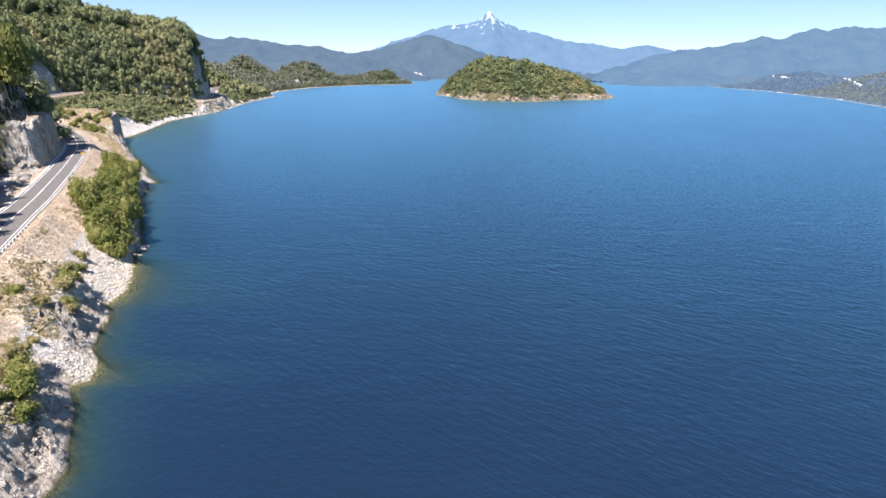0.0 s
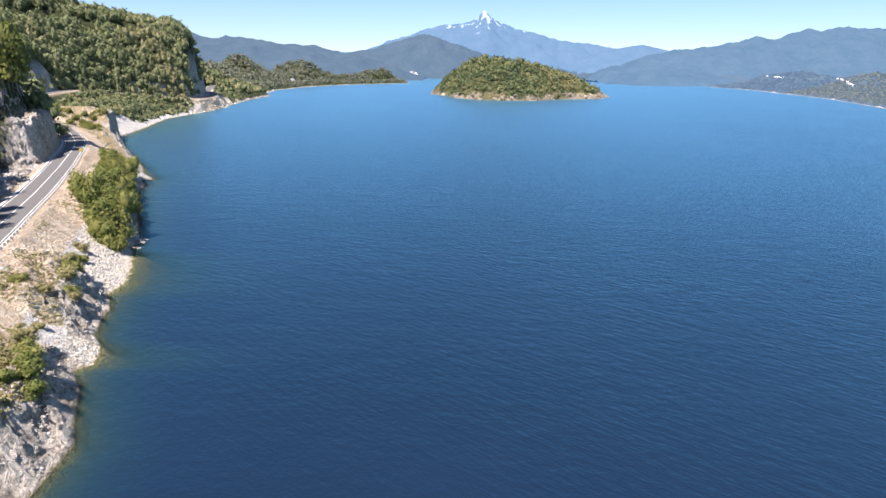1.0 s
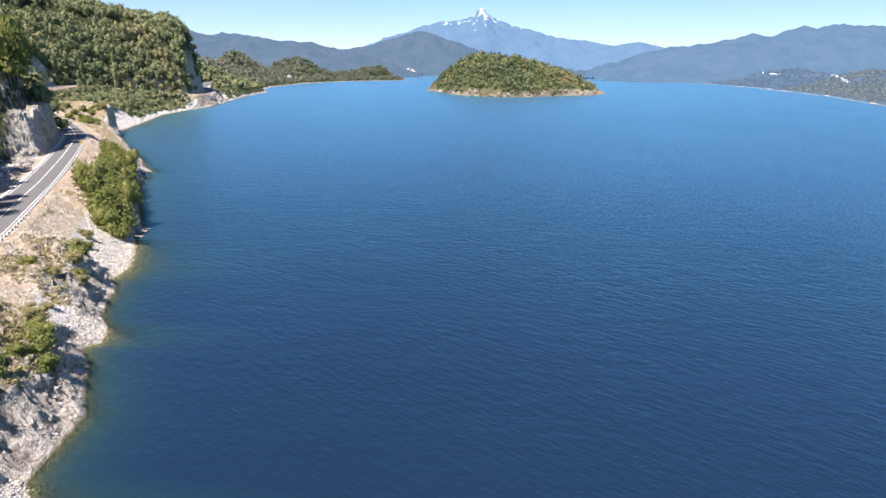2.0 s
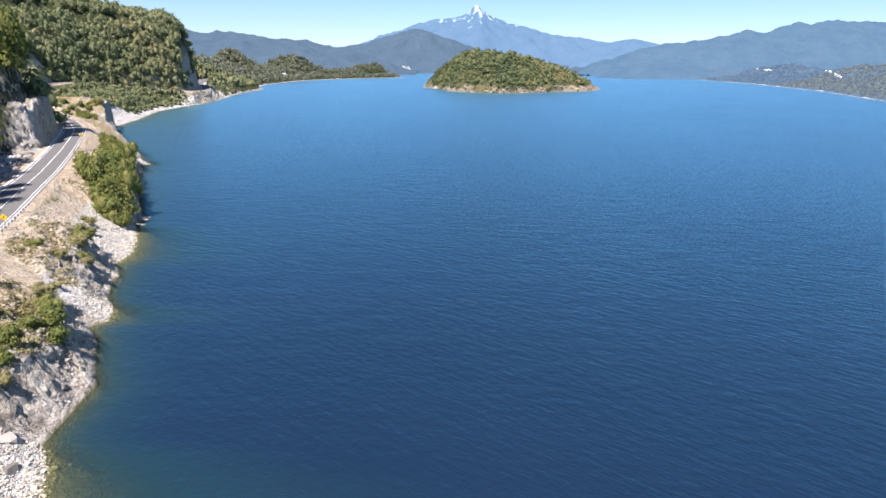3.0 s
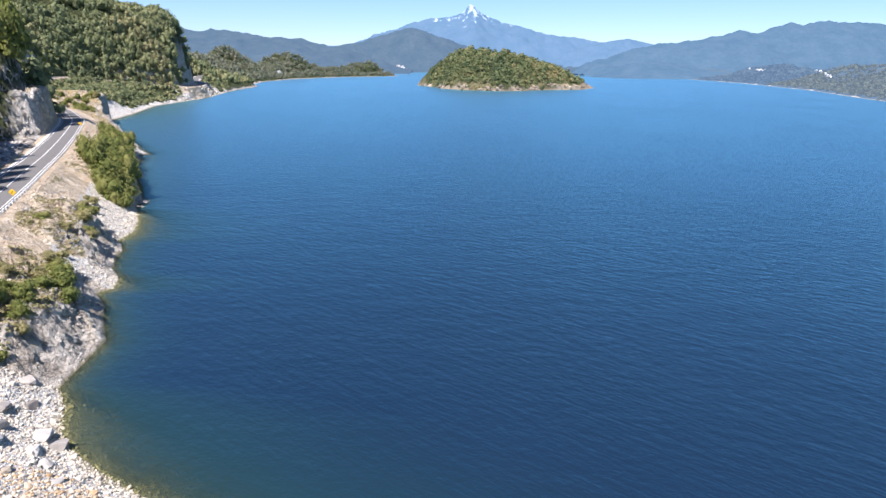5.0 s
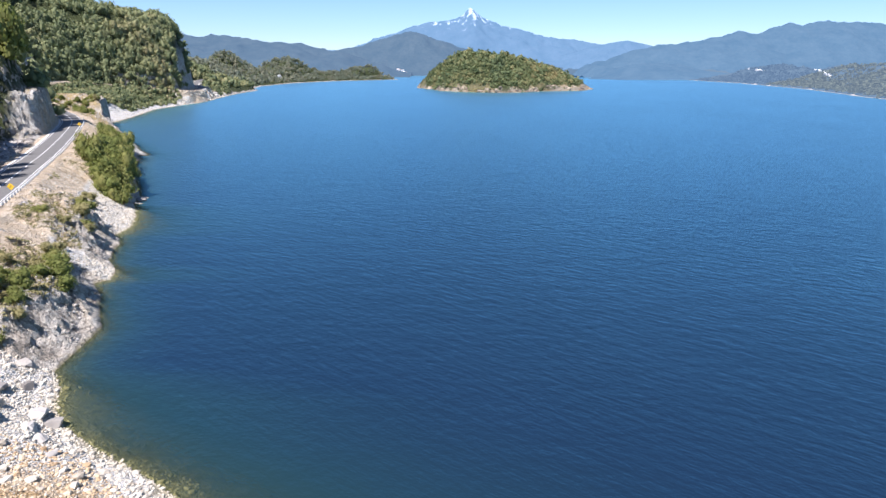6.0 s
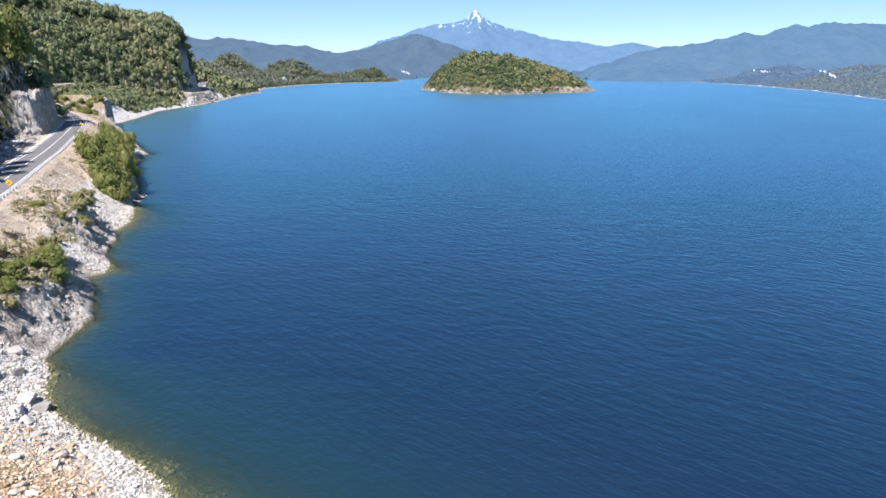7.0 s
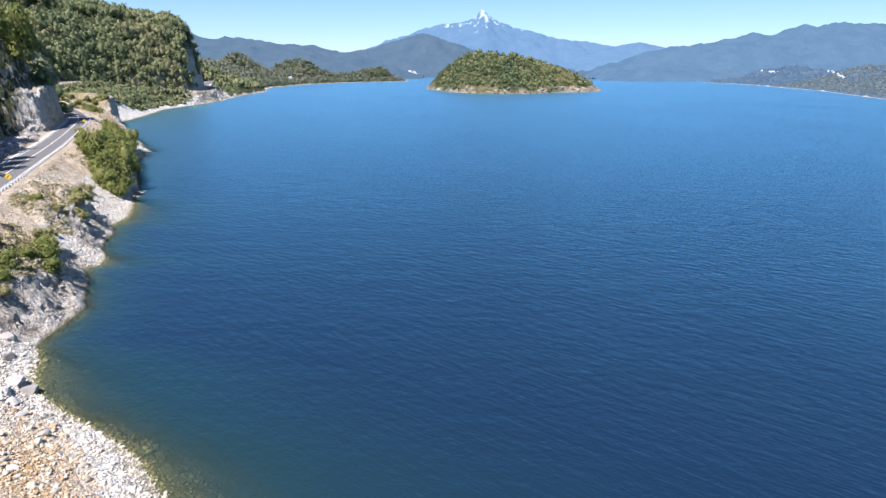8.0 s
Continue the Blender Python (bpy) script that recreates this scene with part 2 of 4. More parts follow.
ISLE = foliage_material("island_leaves", [(0.10, (0.040, 0.058, 0.032)), (0.30, (0.085, 0.112, 0.050)), (0.52, (0.150, 0.170, 0.072)), (0.70, (0.235, 0.215, 0.095)), (0.85, (0.31, 0.235, 0.105)), (0.95, (0.33, 0.22, 0.12))], 0.25)

# ---- noise and profiles ----
GRID = np.random.RandomState(7).rand(256, 256)


def smooth(a, lo, hi):
    u = np.clip((a - lo) / (hi - lo), 0, 1)
    return u * u * (3 - 2 * u)


def value(x, y):
    xi, yi = np.floor(x).astype(int), np.floor(y).astype(int)
    fx, fy = x - xi, y - yi
    fx, fy = fx * fx * (3 - 2 * fx), fy * fy * (3 - 2 * fy)
    a, b = GRID[xi % 256, yi % 256], GRID[(xi + 1) % 256, yi % 256]
    c, d = GRID[xi % 256, (yi + 1) % 256], GRID[(xi + 1) % 256, (yi + 1) % 256]
    return (a * (1 - fx) + b * fx) * (1 - fy) + (c * (1 - fx) + d * fx) * fy


def fbm(x, y, scale, octaves=4, gain=0.5):
    """Layered noise from about -1 to 1; scale in metres."""
    total, amp, norm = 0.0, 1.0, 0.0
    u, v = x / scale + 13.7, y / scale + 71.3
    for _ in range(octaves):
        total = total + amp * (value(u, v) * 2 - 1)
        norm += amp
        amp *= gain
        u, v = u * 1.62 + v * 1.18 + 5.1, v * 1.62 - u * 1.18 + 9.7
    return total / norm * 1.6


def ridged(x, y, scale, octaves=4):
    return 1 - np.abs(fbm(x, y, scale, octaves)) * 2


def cells(x, y, size):
    """A random number for the broken block under each point, and how far that block's edge is."""
    u, v = x / size, y / size
    ui, vi = np.floor(u).astype(int), np.floor(v).astype(int)
    f1, f2, pick = np.full(np.shape(u), 9.0), np.full(np.shape(u), 9.0), np.zeros(np.shape(u))
    for i in (-1, 0, 1):
        for j in (-1, 0, 1):
            a, b = (ui + i) % 256, (vi + j) % 256
            far_ = np.hypot(ui + i + GRID[a, b] - u, vi + j + GRID[b, (a + 97) % 256] - v)
            f2 = np.where(far_ < f1, f1, np.minimum(f2, far_))
            pick = np.where(far_ < f1, GRID[(a + 31) % 256, (b + 57) % 256], pick)
            f1 = np.minimum(f1, far_)
    return pick, f2 - f1


def blocks(x, y):
    """Stepped, jointed rock: from about -1 to 1."""
    wx, wy = x + fbm(x, y, 5, 3) * 1.2, y * 0.7 + fbm(y, x, 5, 3) * 1.2
    p, g = cells(wx + wy * 0.4, wy, 3.4)
    q, h = cells(wx - wy * 0.3, wy * 1.2, 1.3)
    return (p - 0.5) * 1.4 + (q - 0.5) * 0.6 - 0.5 * smooth(g, 0.10, 0.0) - 0.2 * smooth(h, 0.12, 0.0)


def line(points, soft=0.0):
    """A smooth function of y through the (y, value) pairs."""
    py, pv = [np.array(c, float) for c in zip(*points)]
    ys = np.arange(py[0], py[-1] + 0.5, 0.5)
    vs = np.interp(ys, py, pv)
    if soft:
        n = int(soft * 6) | 1
        k = np.exp(-0.5 * (np.linspace(-1, 1, n) * 2.6) ** 2)
        vs = np.convolve(np.pad(vs, n // 2, mode="edge"), k / k.sum(), "valid")
    return lambda y: np.interp(y, ys, vs)


SHORE_NEAR = line([(-120, -40), (0, -22), (30, -13), (42, -17), (47, -21.4), (50, -25.3), (55, -33), (58, -37), (62, -40.3), (65, -41.4), (69.5, -44.6),
                   (75.7, -45.0), (82, -45.5), (85, -47.3), (90, -50), (94, -51.8), (98, -54.8), (99.5, -55.8), (101, -54), (105, -55), (108, -56.5), (111, -59), (119, -62),
                   (122.5, -62.6), (127, -65), (129, -67), (136, -66.8), (146, -70.3), (156, -75), (161, -77.6), (167, -78.4), (174, -82), (200, -95), (226, -107),
                   (244, -113), (251, -118), (254, -114.8), (258, -117), (268, -125), (283, -132), (340, -168), (388, -194), (394, -203), (425, -208), (460, -215)], 0.7)
SHORE_FAR = line([(440, -210), (460, -215), (543, -235), (611, -237), (660, -236), (708, -242), (828, -262), (940, -272), (1047, -279), (1120, -310), (1322, -343), (1606, -337),
                  (1821, -299), (2019, -238), (2168, -156), (2290, -90), (2330, -100), (2400, -400)], 6)


def shore(y):
    return np.where(y < 450, SHORE_NEAR(y), SHORE_FAR(y))


ROAD_X = line([(-200, 10), (-60, -22), (0, -38), (40, -54), (75, -67), (105, -78.5), (129, -87.5), (149, -95.5), (168, -103.1), (205, -119.6), (248, -140.1), (266, -149.5), (290, -165),
               (318, -187), (345, -212), (390, -246), (450, -280), (530, -300), (590, -284), (640, -247), (700, -252), (745, -264), (790, -289), (850, -306), (900, -318), (1000, -325), (1120, -352), (1322, -380), (1606, -374), (1821, -335), (2019, -272), (2168, -190), (2290, -124),
               (2400, -435)], 9)
ROAD_Z = line([(-200, 9), (60, 9.6), (110, 10.6), (150, 11.7), (200, 12.3), (270, 12.8), (345, 14.5), (400, 19), (450, 23.5), (530, 24.5), (600, 18), (640, 13), (700, 12), (760, 14), (850, 18), (920, 22), (1000, 18), (1230, 12), (2400, 6)], 12)
# how steep the bank stands in the water: 1 a cliff, 0 a beach
STEEP = line([(-120, 0), (62, 0), (68, 0.25), (71.5, 1), (97, 1), (101, 0.25), (106, 0.25), (109.5, 1), (126, 1), (130, 0.1), (156, 0.1), (160, 1), (176, 1), (190, 0.6), (230, 0.6), (244, 0.3),
              (268, 0.3), (290, 0.6), (370, 1), (396, 1.6), (402, 0.1), (600, 0.0), (640, 0.3), (720, 0.8), (800, 0.3), (2400, 0.2)], 0.6)
# the rock cut on the inland side of the road
CUT = line([(-200, 5), (100, 6), (130, 9), (190, 9), (200, 12.5), (256, 13), (266, 10), (322, 9), (395, 9), (412, 14), (500, 14), (520, 7), (540, 7), (590, 8), (640, 14), (676, 40), (700, 48), (743, 46), (754, 12), (860, 14), (900, 5), (2400, 3)], 3)
SUMMIT = line([(-200, 60), (80, 70), (140, 110), (300, 118), (480, 124), (560, 103), (610, 94), (640, 92), (700, 92), (742, 83), (756, 36), (800, 28), (880, 40), (1000, 58), (1120, 74), (1260, 96), (1400, 90), (1540, 58), (1700, 46), (1850, 36),
               (2000, 40), (2120, 50), (2230, 54), (2310, 50), (2340, 0), (2400, 0)], 8)
GRADE = line([(-200, 0.5), (80, 0.6), (150, 1.0), (300, 1.0), (420, 1.3), (500, 1.5), (560, 1.8), (650, 2.0), (745, 2.8), (765, 1.4), (850, 1.0), (1800, 1.0), (2000, 1.8), (2400, 1.8)], 8)


def zones(x, y):
    """Metres inland from the water's edge, the edge-to-road distance and metres past the cut's foot."""
    k = 0.9
    d = (shore(y) - x) * k
    reach = np.maximum((shore(y) - ROAD_X(y)) * k - 5.6, 3.0)
    return d, reach, d - reach - 11.0


def knolls(x, y):
    """Rounded hills on the low peninsula, above the road's height."""
    z = 14 + 3 * fbm(x, y, 60, 3)
    for kx, ky, wx, wy, kz in ((-445, 1230, 40, 90, 26), (-462, 1490, 34, 110, 60), (-405, 1840, 62, 75, 48), (-350, 1850, 40, 60, 40), (-235, 2215, 60, 70, 20), (-170, 2250, 40, 50, 24)):
        z = z + kz * np.exp(-(((x - kx) / wx) ** 2 + ((y - ky) / wy) ** 2))
    return z


def height(x, y):
    d, reach, e = zones(x, y)
    st, zr = STEEP(y), ROAD_Z(y)
    crag = fbm(x, y, 5.0, 5, 0.55)
    dd = d + st * (crag * 1.6 * smooth(d, 0.2, 3) + fbm(x, y, 16, 3) * 1.4 * smooth(d, 1, 5))
    u = np.clip(dd / reach, 0, 1)
    beach = zr * (0.55 * u + 0.45 * u ** 1.6)
    bank = np.maximum(beach, 15.5 * smooth(dd, 1.5, 27) * smooth(y, 398, 412) * smooth(y, 610, 540))
    beach = np.where(bank > beach, np.minimum(bank, zr), beach)
    cliff = zr * (0.54 * smooth(dd, -0.8, 6.0) + 0.1 * smooth(dd, 6.8, 8.8) + 0.36 * u)
    z = beach + (cliff - beach) * st
    # ledges and broken blocks in the rock
    rough = smooth(d, 0.0, 1.2) * smooth(reach + 0.5 - d, 0, 5) * (0.25 + 0.75 * np.clip(st, 0, 1))
    z = z + rough * (ridged(x, y, 6.5, 4) * 0.4 + blocks(x, y) * 0.85) - rough * 0.3
    z = z + smooth(d, 0, 2) * smooth(reach - d, 0, 6) * (1 - np.clip(st, 0, 1)) * fbm(x, y, 3.0, 4) * 0.22
    z = z + smooth(d, 0, 2.5) * smooth(reach - d, 0, 2.5) * smooth(y, 585, 625) * smooth(y, 940, 880) * (fbm(x, y, 8, 4) * 1.8 + blocks(x, y) * 0.9)
    z = np.where(d > reach - 0.2, zr, np.minimum(z, zr + 0.5))
    # under water
    fall = 0.34 + 0.9 * np.clip(st, 0, 1)
    bed = np.maximum(d * fall, -14.0) + fbm(x, y, 2.5, 4) * 0.35 * smooth(-d, 0, 3)
    z = np.where(d < 0, bed, z)
    # inland
    cut, top = CUT(y), SUMMIT(y)
    outcrop = smooth(y + fbm(x, y, 9, 4) * 2.2, 193, 213) * smooth(y, 266, 255)
    calm = 1 - 0.65 * outcrop
    ee = e + calm * blocks(x, y) * 0.7 * smooth(y, 480, 300) - (1 - outcrop) * (1.5 + 7 * smooth(y, 150, 175) * smooth(y, 230, 210)) + calm * fbm(x, y, 7, 4) * 1.3
    lift = cut * smooth(ee, 0.0, np.where(outcrop > 0.02, 1.8 + 6.5 * smooth(y, 217, 205), np.maximum(3.2, cut * 0.2)))
    lift = lift + (1 - outcrop) * np.maximum(ee - 3, 0) * GRADE(y)
    lift = lift + outcrop * (smooth(ee, 7, 11) * 12 + np.maximum(ee - 11, 0) * GRADE(y))
    lift = lift + smooth(ee, 0, 2) * (ridged(x, y, 7, 5) * 1.5 + blocks(y, x) * 1.5 + fbm(x, y, 30, 4) * 4 * smooth(ee, 8, 40))
    room = np.maximum(top - zr, 1.0) * (1 + 0.10 * fbm(x, y, 70, 3))
    room = room + (np.maximum(knolls(x, y), 4.0) - room) * smooth(y, 930, 1010)
    lift = lift / (1 + (np.maximum(lift, 0) / room) ** 3) ** (1 / 3)
    z = z + np.where(e > 0, lift, 0)
    # the rock headland with its sheer side
    rim = -197 - (y - 392) * 0.42 + fbm(x, y, 8, 4) * 2.0
    head = -20 + 36.5 * smooth(rim - x, 0, 3.0) - 40 * (1 - smooth(y, 330, 372) * smooth(y, 407, 402))
    head = head + smooth(rim - x, 2, 6) * smooth(head, 0, 8) * (blocks(x, y) * 1.3 + fbm(x, y, 11, 4) * 1.6 - 0.05 * np.clip(rim - x, 0, 60))
    return np.where((e < -11) & (head > z), head, z) if np.ndim(z) else (max(float(z), float(head)) if e < -11 and head > 0.3 else z)


def sheet_mesh(name, X, Y, Z, mat):
    """A mesh over a grid of rows and columns, with shading smooth."""
    r, c = X.shape
    verts = np.stack([X, Y, Z], -1).reshape(-1, 3)
    i = np.arange(r * c).reshape(r, c)
    faces = np.stack([i[:-1, :-1], i[:-1, 1:], i[1:, 1:], i[1:, :-1]], -1).reshape(-1, 4)
    me = bpy.data.meshes.new(name)
    me.from_pydata(verts.tolist(), [], faces.tolist())
    me.materials.append(mat)
    me.polygons.foreach_set("use_smooth", [True] * len(me.polygons))
    return me


def floats(me, name, values):
    me.attributes.new(name, "FLOAT", "POINT").data.foreach_set("value", np.ascontiguousarray(values, dtype=np.float32).ravel())


def graded(*runs):
    """Grid lines: (start, end, step) runs, with steps that grow where an end step is given too."""
    out = []
    for a, b, s, *grow in runs:
        v = a
        g = grow[0] if grow else 1.0
        while v < b - 1e-6:
            out.append(v)
            v += s
            s *= g
    out.append(runs[-1][1])
    return np.array(out)


# ---- the shore, one sheet ----
rows = graded((-60, 30, 4.0), (30, 130, 0.38), (130, 218, 0.45), (218, 420, 0.9), (420, 900, 3.4), (900, 2400, 12.0))
cols = np.concatenate([-graded((0, 34, 0.42), (34, 80, 0.6), (80, 130, 1.5), (130, 620, 3.0, 1.04))[::-1], graded((0.45, 9, 0.45), (9, 90, 2.0, 1.15))])
base = line([(y, float(shore(np.array(float(y))))) for y in range(-120, 2400, 4)], 10)
wide = np.where(cols[None, :] < -80, 1 + smooth(rows, 200, 1200)[:, None] * 0.6, 1.0)
Y = np.repeat(rows[:, None], len(cols), 1)
X = base(rows)[:, None] + cols[None, :] * wide
Z = height(X, Y)
Z[:, -1] = -14.0
# ledges on the steep faces
lean = smooth(np.abs(np.gradient(Z, axis=1) / np.gradient(X, axis=1)), 0.7, 1.8) * smooth(Y, 420, 330) * smooth(Z, 0.2, 1.2)
X = X + lean * ((cells(Y + fbm(Y, Z, 4, 3), Z * 1.5 + Y * 0.25, 2.6)[0] - 0.5) * 1.3 + fbm(Y, Z * 2.0, 1.6, 3) * 0.5)
away = smooth(np.abs(np.gradient(Z, axis=0) / np.gradient(Y, axis=0)), 0.6, 1.5) * smooth(Y, 190, 194) * smooth(Y, 214, 210) * (1 - lean)
Y = Y + away * ((cells(X + fbm(X, Z, 4, 3), Z * 1.3 + X * 0.2, 2.4)[0] - 0.5) * 2.6 + fbm(X, Z * 2.0, 1.6, 3) * 0.8)
me = sheet_mesh("ground", X, Y, Z, GROUND)
d, reach, e = zones(X, Y)
st = np.clip(STEEP(Y), 0, 1)
strip = np.interp(Y, [380, 430, 450, 520], [26, 24, 15, 4])
floats(me, "gravel", (1 - smooth(Y, 385, 400) * smooth(d, strip, strip + 5)) * (1 - smooth(Y, 620, 680) * smooth(d, 3, 7)) * (1 - 0.85 * smooth(Y, 830, 880)) * smooth(1 - st, 0.5, 0.9) * smooth(d, -6, 0) * smooth(reach - d, reach * 0.25, reach * 0.5) + 0.5 * smooth(Y, 400, 404) * smooth(Y, 640, 600) * smooth(d, 22 - 0.08 * np.clip(Y - 440, 0, 170), 14 - 0.07 * np.clip(Y - 440, 0, 170)) * smooth(d, -3, 0))
pale = smooth(Y, 690, 705) * smooth(Y, 900, 860) * smooth(d, 0, 2) * smooth(e, 20, 12) * smooth(Y + np.maximum(-e, 0) * 9, 735, 760) * smooth(fbm(X, Y, 14, 4), -0.35, 0.25) * (1 - smooth(e, 1, 4) * smooth(Y, 800, 772)) * (1 - smooth(Y, 775, 820) * smooth(reach - d, 4, 12))
me.attributes["gravel"].data.foreach_set("value", np.maximum(np.array([v.value for v in me.attributes["gravel"].data]), pale.ravel()).astype(np.float32))
pale_cut = smooth(Y, 188, 194) * smooth(Y, 228, 220) * smooth(e, -1, 1) * smooth(e, 13, 9)
me.attributes["gravel"].data.foreach_set("value", np.maximum(np.array([v.value for v in me.attributes["gravel"].data]), (0.5 * pale_cut + 0.45 * smooth(Y, 400, 410) * smooth(Y, 510, 500) * smooth(e, -1, 1) * smooth(e, 11, 7)).ravel()).astype(np.float32))
floats(me, "dirt", smooth(np.abs(d - reach - 5.5), 16.0, 8.5) * smooth(e, 1.5, 0) * smooth(Y, 1000, 930))
floats(me, "dry", smooth(d, 4, 8) * smooth(e, 2, 0) + smooth(e, 1, 4) * smooth(e, 16, 11) * smooth(Y, 330, 300))
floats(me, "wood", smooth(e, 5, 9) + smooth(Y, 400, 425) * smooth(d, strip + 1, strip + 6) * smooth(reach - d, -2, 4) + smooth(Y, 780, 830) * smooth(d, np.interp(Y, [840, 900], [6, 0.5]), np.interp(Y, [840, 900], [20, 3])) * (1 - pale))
floats(me, "ochre", smooth(Y, 52, 44) * smooth(d, 3.5, 7) * smooth(fbm(X, Y, 9, 3), -0.5, 0.3))
solid = (np.abs(d - reach - 5.5) > 9) & (Y < 420) & (STEEP(Y) + (e > 0) > 0.4)
me.polygons.foreach_set("use_smooth", (~solid[:-1, :-1]).ravel())
ground = tagged(new("ground", me), "rocky lake shore with pale gravel coves, dry grass and wooded slopes", "ground", kind="structure")

# ---- the lake ----
wc = np.concatenate([[-60.0, -30, -12], graded((-6, 30, 0.8), (30, 9000, 2.5, 1.16))])
wr = graded((-300, 25, 40), (25, 190, 1.2), (190, 520, 4), (520, 5200, 12, 1.05))
X = base(wr)[:, None] + np.repeat(wc[None, :], len(wr), 0)
Y = np.repeat(wr[:, None], len(wc), 1)
depth = -height(X, np.minimum(Y, 2390))
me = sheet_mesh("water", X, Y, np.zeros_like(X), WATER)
# Clearness fades with distance, standing in for reflection at low angles.
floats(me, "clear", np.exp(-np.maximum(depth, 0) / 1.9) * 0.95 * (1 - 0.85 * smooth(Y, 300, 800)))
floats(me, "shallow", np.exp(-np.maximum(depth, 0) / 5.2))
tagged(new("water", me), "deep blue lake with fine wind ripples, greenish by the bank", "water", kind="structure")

# ---- far mountains and the right-hand shore ----


def mountain(name, ridge, front, crest, back, relief, mat, label, steps=34):
    """Wooded slopes from the water's edge at y = front up to a crest line of (x, z) pairs."""
    px, pz = zip(*ridge)
    xs = np.linspace(px[0], px[-1], 300)
    tz = np.interp(xs, px, pz)
    tz = np.convolve(np.pad(tz, 2, mode="edge"), [0.1, 0.22, 0.36, 0.22, 0.1], "valid")
    fr = np.concatenate([np.linspace(0, 1, steps), np.linspace(1.08, 1.6, 8)])
    X = np.repeat(xs[None, :], len(fr), 0)
    F = fr[:, None]
    Y = front + F * (crest - front) + (F > 1) * (F - 1) * back
    up = np.where(F <= 1, F ** 0.8, 1.6 - F)
    Z = up * tz[None, :]
    Y, Z = Y + 0 * X, Z + relief * up * (1.05 - np.clip(up, 0, 1)) * 3.0 * fbm(X + F * 90, Y * 0.8, 240, 5)
    Z = Z + 0.22 * relief * fbm(X, Y, 60, 5, 0.6) * (up > 0.6)
    Z[0] = -3
    return tagged(new(name, sheet_mesh(name, X, Y, Z, mat)), label, "mountain", kind="structure")


VOLCANO = [(-1400, 60), (-937, 150), (-593, 184), (-377, 248), (-163, 311), (49, 374), (150, 388), (218, 399), (290, 425), (330, 443), (354, 482), (380, 482), (408, 446), (440, 428), (560, 370), (776, 325), (950, 279), (1168, 250),
           (1343, 224), (1515, 220), (1822, 190), (2300, 100)]
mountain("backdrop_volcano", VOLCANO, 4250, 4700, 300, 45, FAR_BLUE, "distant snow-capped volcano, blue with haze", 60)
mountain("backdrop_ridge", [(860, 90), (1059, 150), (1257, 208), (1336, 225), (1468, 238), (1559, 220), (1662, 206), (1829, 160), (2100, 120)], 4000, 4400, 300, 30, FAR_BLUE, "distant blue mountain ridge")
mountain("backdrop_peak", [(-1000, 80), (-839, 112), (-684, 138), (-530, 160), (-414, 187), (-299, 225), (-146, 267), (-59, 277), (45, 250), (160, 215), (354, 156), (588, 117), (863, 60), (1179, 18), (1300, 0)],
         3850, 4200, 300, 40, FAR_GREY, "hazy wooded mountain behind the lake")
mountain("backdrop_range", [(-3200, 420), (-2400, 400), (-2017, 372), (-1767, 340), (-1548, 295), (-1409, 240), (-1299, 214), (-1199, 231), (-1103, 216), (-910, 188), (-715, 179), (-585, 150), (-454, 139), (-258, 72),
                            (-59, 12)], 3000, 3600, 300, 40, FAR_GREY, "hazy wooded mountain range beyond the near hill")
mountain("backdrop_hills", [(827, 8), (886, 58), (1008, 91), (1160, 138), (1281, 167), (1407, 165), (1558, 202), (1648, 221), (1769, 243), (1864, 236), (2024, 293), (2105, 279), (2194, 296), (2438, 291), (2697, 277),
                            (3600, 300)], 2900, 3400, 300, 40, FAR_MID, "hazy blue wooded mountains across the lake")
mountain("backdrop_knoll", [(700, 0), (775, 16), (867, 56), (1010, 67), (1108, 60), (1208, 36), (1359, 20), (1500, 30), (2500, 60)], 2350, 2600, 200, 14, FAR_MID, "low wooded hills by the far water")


def bank_height(x, y, u):
    """The opposite bank's ground, u metres in from the water."""
    return 4 * smooth(u, 0, 10) + 34 * smooth(u, 10, 240) * np.clip(0.72 + 0.75 * fbm(x, y, 150, 3), 0.15, 1.5)


def right_shore():
    """The low wooded bank that runs away along the right-hand side of the lake."""
    edge = line([(300, 470), (520, 520), (820, 612), (1190, 765), (1740, 925), (2300, 1030), (2800, 1095)], 20)
    ys = graded((300, 2800, 14))
    us = graded((-8, 60, 7), (60, 700, 16, 1.05))
    X = edge(ys)[:, None] + us[None, :]
    Y = np.repeat(ys[:, None], len(us), 1)
    U = np.repeat(us[None, :], len(ys), 0)
    Z = np.clip(U, -3, 0) + bank_height(X, Y, U) + 2.0 * fbm(X, Y, 22, 4) * smooth(U, 8, 30)
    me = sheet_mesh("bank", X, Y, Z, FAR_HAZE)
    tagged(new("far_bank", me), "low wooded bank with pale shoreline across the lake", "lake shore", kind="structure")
    bm = bmesh.new()
    prev = None
    for y in np.arange(520, 2500, 9.0):
        x = float(edge(y))
        w = 0.1 + 5.0 * max(0.0, float(fbm(np.array(x), np.array(y), 60, 3)) - 0.12)
        ring = [bm.verts.new(v) for v in ((x - 1.5, y, -0.3), (x + w * 0.4, y, 0.3 * w), (x + w, y, 0.55 * w), (x + w + 3, y, 0.5))]
        if prev:
            for j in range(3):
                bm.faces.new((prev[j], prev[j + 1], ring[j + 1], ring[j]))
        prev = ring
    me = bpy.data.meshes.new("far_beach")
    bm.to_mesh(me)
    bm.free()
    me.materials.append(GREY_STONE)
    tagged(new("far_beach", me), "narrow pale stony beach across the lake", "beach", kind="structure")
    return edge


EDGE = right_shore()


